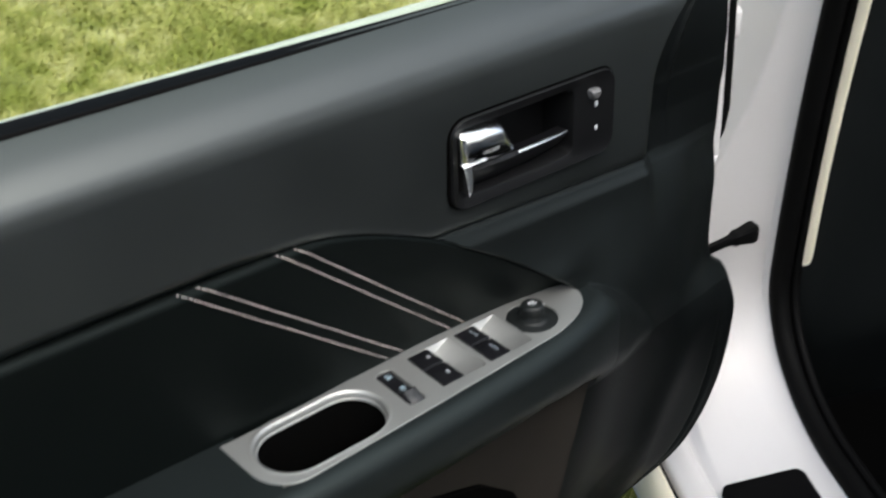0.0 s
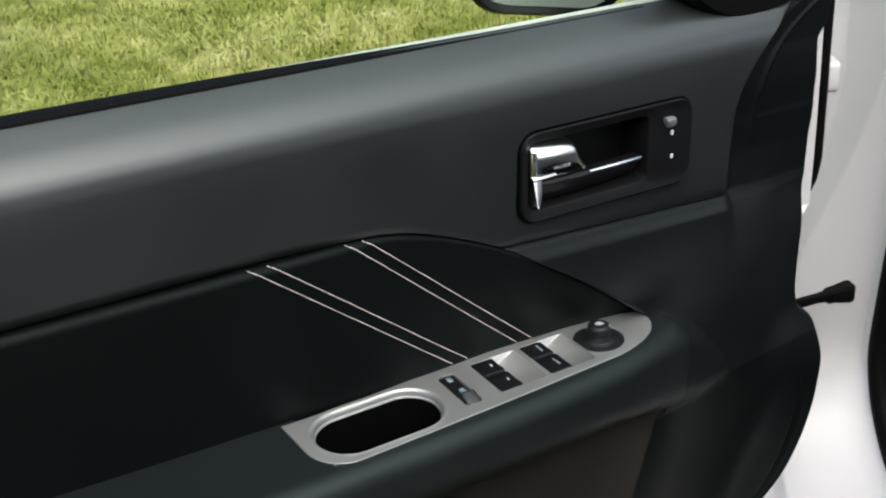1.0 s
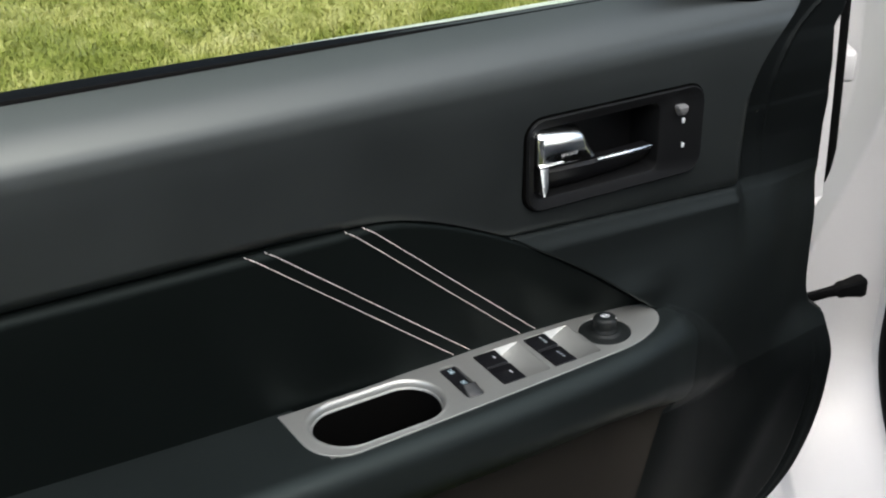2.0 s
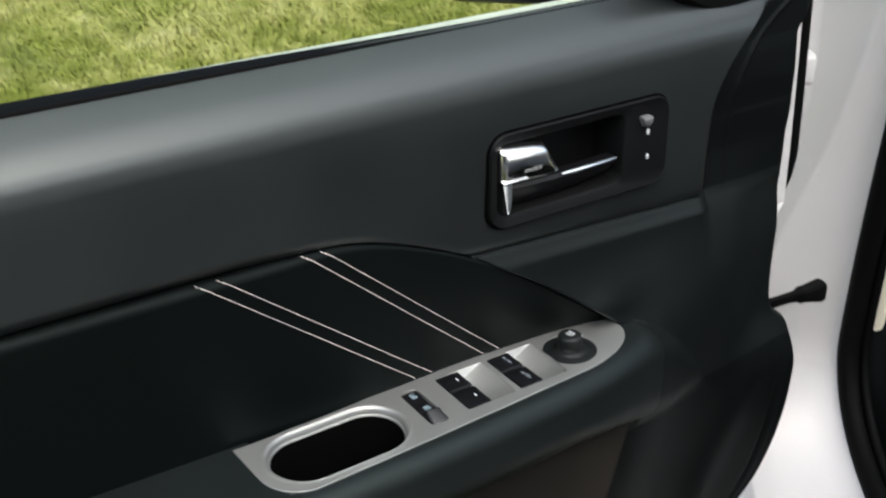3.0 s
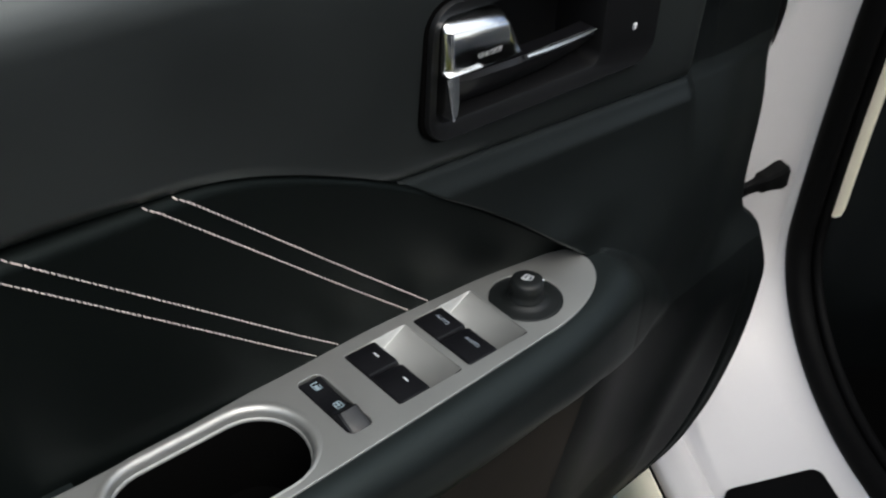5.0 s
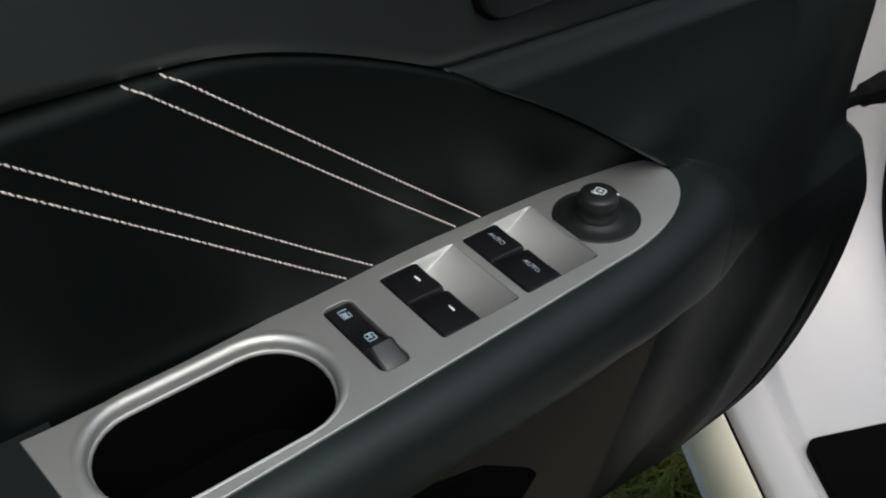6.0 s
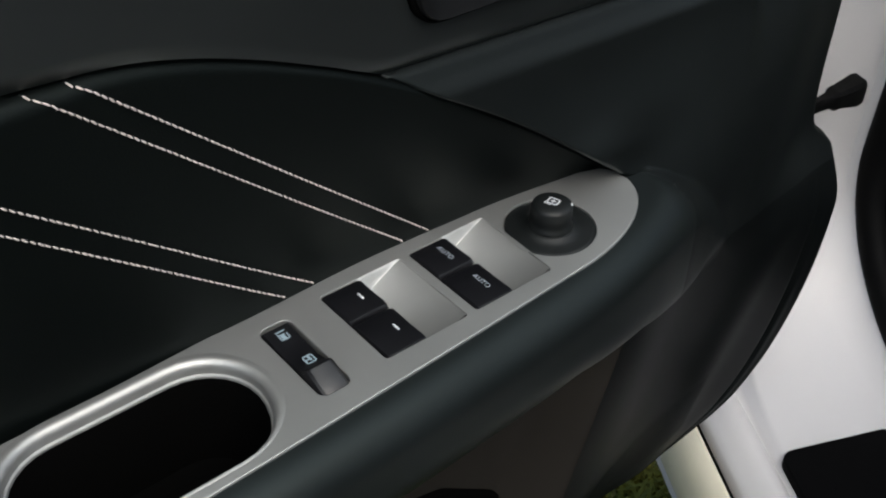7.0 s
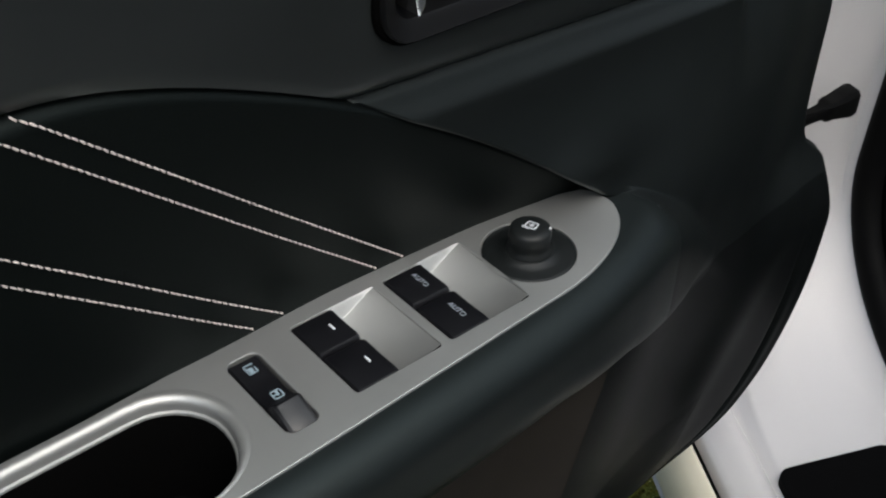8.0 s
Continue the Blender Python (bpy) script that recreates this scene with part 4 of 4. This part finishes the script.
seal = part("opening_seal", sweep(lambda s, z: [(0.188 + 0.013 * math.cos(2 * math.pi * k / 12) + 0.006, 0.014 + 0.014 * math.sin(2 * math.pi * k / 12)) for k in range(13)]), M_RUBBER, car, "black rubber seal round the door opening")
part("seal_lip", sweep(lambda s, z: [(0.212 + 0.006 * math.cos(2 * math.pi * k / 10), 0.021 + 0.006 * math.sin(2 * math.pi * k / 10)) for k in range(11)]), M_RUBBER, seal, "thin rubber lip of the seal")
# rocker moulding outside the gap
rows = []
for f in np.linspace(-1.2, 0.25, 16):
    rows.append([at(float(f), i, z) for i, z in ((-0.001, 0.26), (-0.0012, 0.306), (-0.0026, 0.3135), (-0.006, 0.3155), (-0.011, 0.3130), (-0.017, 0.3050), (-0.021, 0.293), (-0.022, 0.278), (-0.019, 0.25), (-0.005, 0.22), (0.03, 0.20))])
# black strip inside the gap, in place of the shade there
bm = bmesh.new()
box(bm, Vector((0, 0, 0)), Vector((1, 1, 1)))
for v in bm.verts:
    v.co = at(-1.2 + 1.4 * v.co.x, 0.0018 + 0.0045 * v.co.y, 0.292 + 0.010 * v.co.z)
part("gap_dark_strip", bm, M_RUBBER, car, "black strip added to darken the gap beside the rocker", smooth=False)
part("rocker_moulding", sheet(rows), M_IVORY, car, "cream rocker moulding")
pad = round_rect(0.048, 0.158, -1.15, -0.058, 0.012, 5)
skew = lambda i, f: f + 0.12 * (i - 0.048) * float(step(-0.4, -0.1, f))
bm = rings([[at(skew(i, f), i, 0.322) for i, f in pad], [at(skew(i, f), i, 0.3300) for i, f in pad], [at(skew(i, f), i, 0.3312) for i, f in round_rect(0.0495, 0.1565, -1.148, -0.0595, 0.011, 5)]], False, True)
part("scuff_plate", bm, M_SCUFF, car, "black plastic sill scuff plate")
bm = bmesh.new()
box(bm, Vector((0, 0, 0)), Vector((1, 1, 1)), 0.18, 3)
for v in bm.verts:
    v.co = at(0.095 + 0.05 * v.co.x, 0.062 + 0.022 * v.co.y, 0.833 + 0.036 * v.co.z)
part("hinge_bracket", bm, M_WHITE, car, "white painted upper door hinge")
# check strap
tip, end = Vector((1.040, 0.728, 0.580)), Vector((0.850, 0.712, 0.610))
loops = []
for t, tall, deep in ((0.0, 0.0085, 0.006), (0.012, 0.0112, 0.009), (0.05, 0.0118, 0.010), (0.13, 0.0098, 0.009), (0.20, 0.0082, 0.008), (0.235, 0.0084, 0.008), (0.26, 0.0080, 0.007), (0.285, 0.0058, 0.005), (0.36, 0.0054, 0.004), (1.0, 0.0056, 0.004)):
    c = tip + (end - tip) * t + Vector((0, 0, 0.0015 * math.sin(5 * t)))
    loops.append([c + Vector((0.3 * deep * a, deep * a, tall * b)) for a, b in ((-1, -0.7), (-0.7, -1), (0.7, -1), (1, -0.7), (1, 0.7), (0.7, 1), (-0.7, 1), (-1, 0.7))])
part("check_strap", rings(loops, True, True), M_RUBBER, car, "black door check strap with a flared rubber end")
# inside: dash end, trim strip, floor
rows = []
for f, i, lean in ((0.19, 0.195, 0), (0.155, 0.205, 0), (0.135, 0.222, 0), (0.125, 0.245, 0), (0.122, 0.30, 0), (0.13, 0.45, 0), (0.16, 0.8, 0), (0.16, 1.35, 0)):
    rows.append([at(f - 0.09 * max(0, z - 0.5) * 1.0 + 0.35 * max(0, 0.40 - z), i, z) for z in np.linspace(0.24, 1.08, 22)])
part("dash_end", sheet(rows), M_DASH, car, "dark plastic dash end and footwell side")
rows = []
for k in range(14):
    t = k / 13
    z = 0.508 + 0.584 * t
    f = 0.128 - 0.02 * t - 0.07 * t * t
    rows.append([at(f + 0.012, 0.211, z), at(f + 0.002, 0.214, z), at(f - 0.003, 0.217, z), at(f - 0.005, 0.222, z + 0.003 * (k == 0)), at(f - 0.003, 0.226, z + 0.010 * (k == 0)), at(f + 0.01, 0.228, z + 0.012 * (k == 0))])
part("pillar_trim", sheet(rows), M_IVORY, car, "cream strip inside the pillar")
bm = bmesh.new()
box(bm, at(0, 0, 0.225) * 0 + Vector((0, 0, 0)), Vector((1, 1, 1)))
for v in bm.verts:
    v.co = at(-1.2 + 1.45 * v.co.x, 0.19 + 1.2 * v.co.y, 0.215 + 0.02 * v.co.z)
part("floor_carpet", bm, M_CARPET, car, "black carpet of the car floor", smooth=False)

# front wing ahead of the pillar, nearly all unseen, added to block light there
rows = []
for f in np.linspace(0.235, 0.70, 12):
    rows.append([at(float(f), i + 0.05 * (f - 0.235) ** 2, z) for i, z in ((0.05, 0.26), (0.02, 0.31), (-0.055, 0.45), (-0.078, 0.60), (-0.070, 0.75), (-0.045, 0.88), (-0.010, 0.95), (0.06, 0.99), (0.16, 1.01))])
part("front_wing", sheet(rows), M_WHITE, car, "white painted front wing")
# roof, windscreen pillar and centre pillar: all unseen, the roof added for its shade
rows = []
for f in np.linspace(-2.2, -0.62, 10):
    d = 0.05 * float(step(-1.1, -0.62, f))
    rows.append([at(float(f), i, z - d) for i, z in ((0.200, 1.36), (0.212, 1.395), (0.26, 1.425), (0.5, 1.445), (0.85, 1.45), (1.2, 1.44), (1.45, 1.40))])
bm = sheet(rows)
bmesh.ops.solidify(bm, geom=bm.faces[:], thickness=0.03)
part("roof", bm, M_WHITE, car, "white painted roof, unseen, added to shade the cabin")
part("windscreen_pillar", tube([at(0.075, 0.255, 1.07), at(-0.15, 0.245, 1.19), at(-0.42, 0.235, 1.30), at(-0.66, 0.235, 1.365)], 0.032, 12), M_WHITE, car, "white painted windscreen pillar")
rows = []
for z in np.linspace(0.30, 1.38, 14):
    i = 0.19 + 0.03 * max(0, z - 0.9)
    rows.append([at(-1.14 + f, i + d, float(z)) for f, d in ((0.0, 0.08), (-0.02, 0.0), (-0.07, -0.012), (-0.14, -0.012), (-0.18, 0.0), (-0.19, 0.08))])
part("centre_pillar", sheet(rows), M_WHITE, car, "white painted centre pillar")

bm = bmesh.new()
box(bm, Vector((0, 0, 0)), Vector((1, 1, 1)))
for v in bm.verts:
    v.co = at(-1.2 + 1.2 * v.co.x, 0.55 + 0.6 * v.co.y, -0.01 + 0.24 * v.co.z)
part("underbody", bm, M_CARPET, car, "black underside of the car", smooth=False)

# plain unseen lining that closes the cabin away from the open door, pale to bounce light onto it, and the body side
# behind the opening
rows = []
for k in range(33):
    t = k / 32
    f, i = (-1.24, 0.22 + 1.14 * 3 * t) if t < 1 / 3 else (-1.24 + 1.30 * (t - 1 / 3) * 1.5, 1.36)
    rows.append([at(f, i + d, z) for z, d in ((0.20, -0.04), (0.26, 0.0), (0.60, 0.02), (0.85, 0.0), (0.93, -0.02), (0.96, -0.05))])
part("cabin_bounce_lining", sheet(rows), M_LINING, car, "unseen pale grey cabin lining that bounces light to the door")
rows = []
for f in np.linspace(-1.30, -2.45, 12):
    rows.append([at(float(f), i, z) for i, z in ((0.02, 0.20), (-0.03, 0.27), (-0.055, 0.40), (-0.065, 0.58), (-0.060, 0.75), (-0.035, 0.90), (0.01, 0.965), (0.05, 0.985), (0.13, 1.18), (0.20, 1.36))])
part("rear_body_side", sheet(rows), M_WHITE, car, "white painted body side behind the opening")
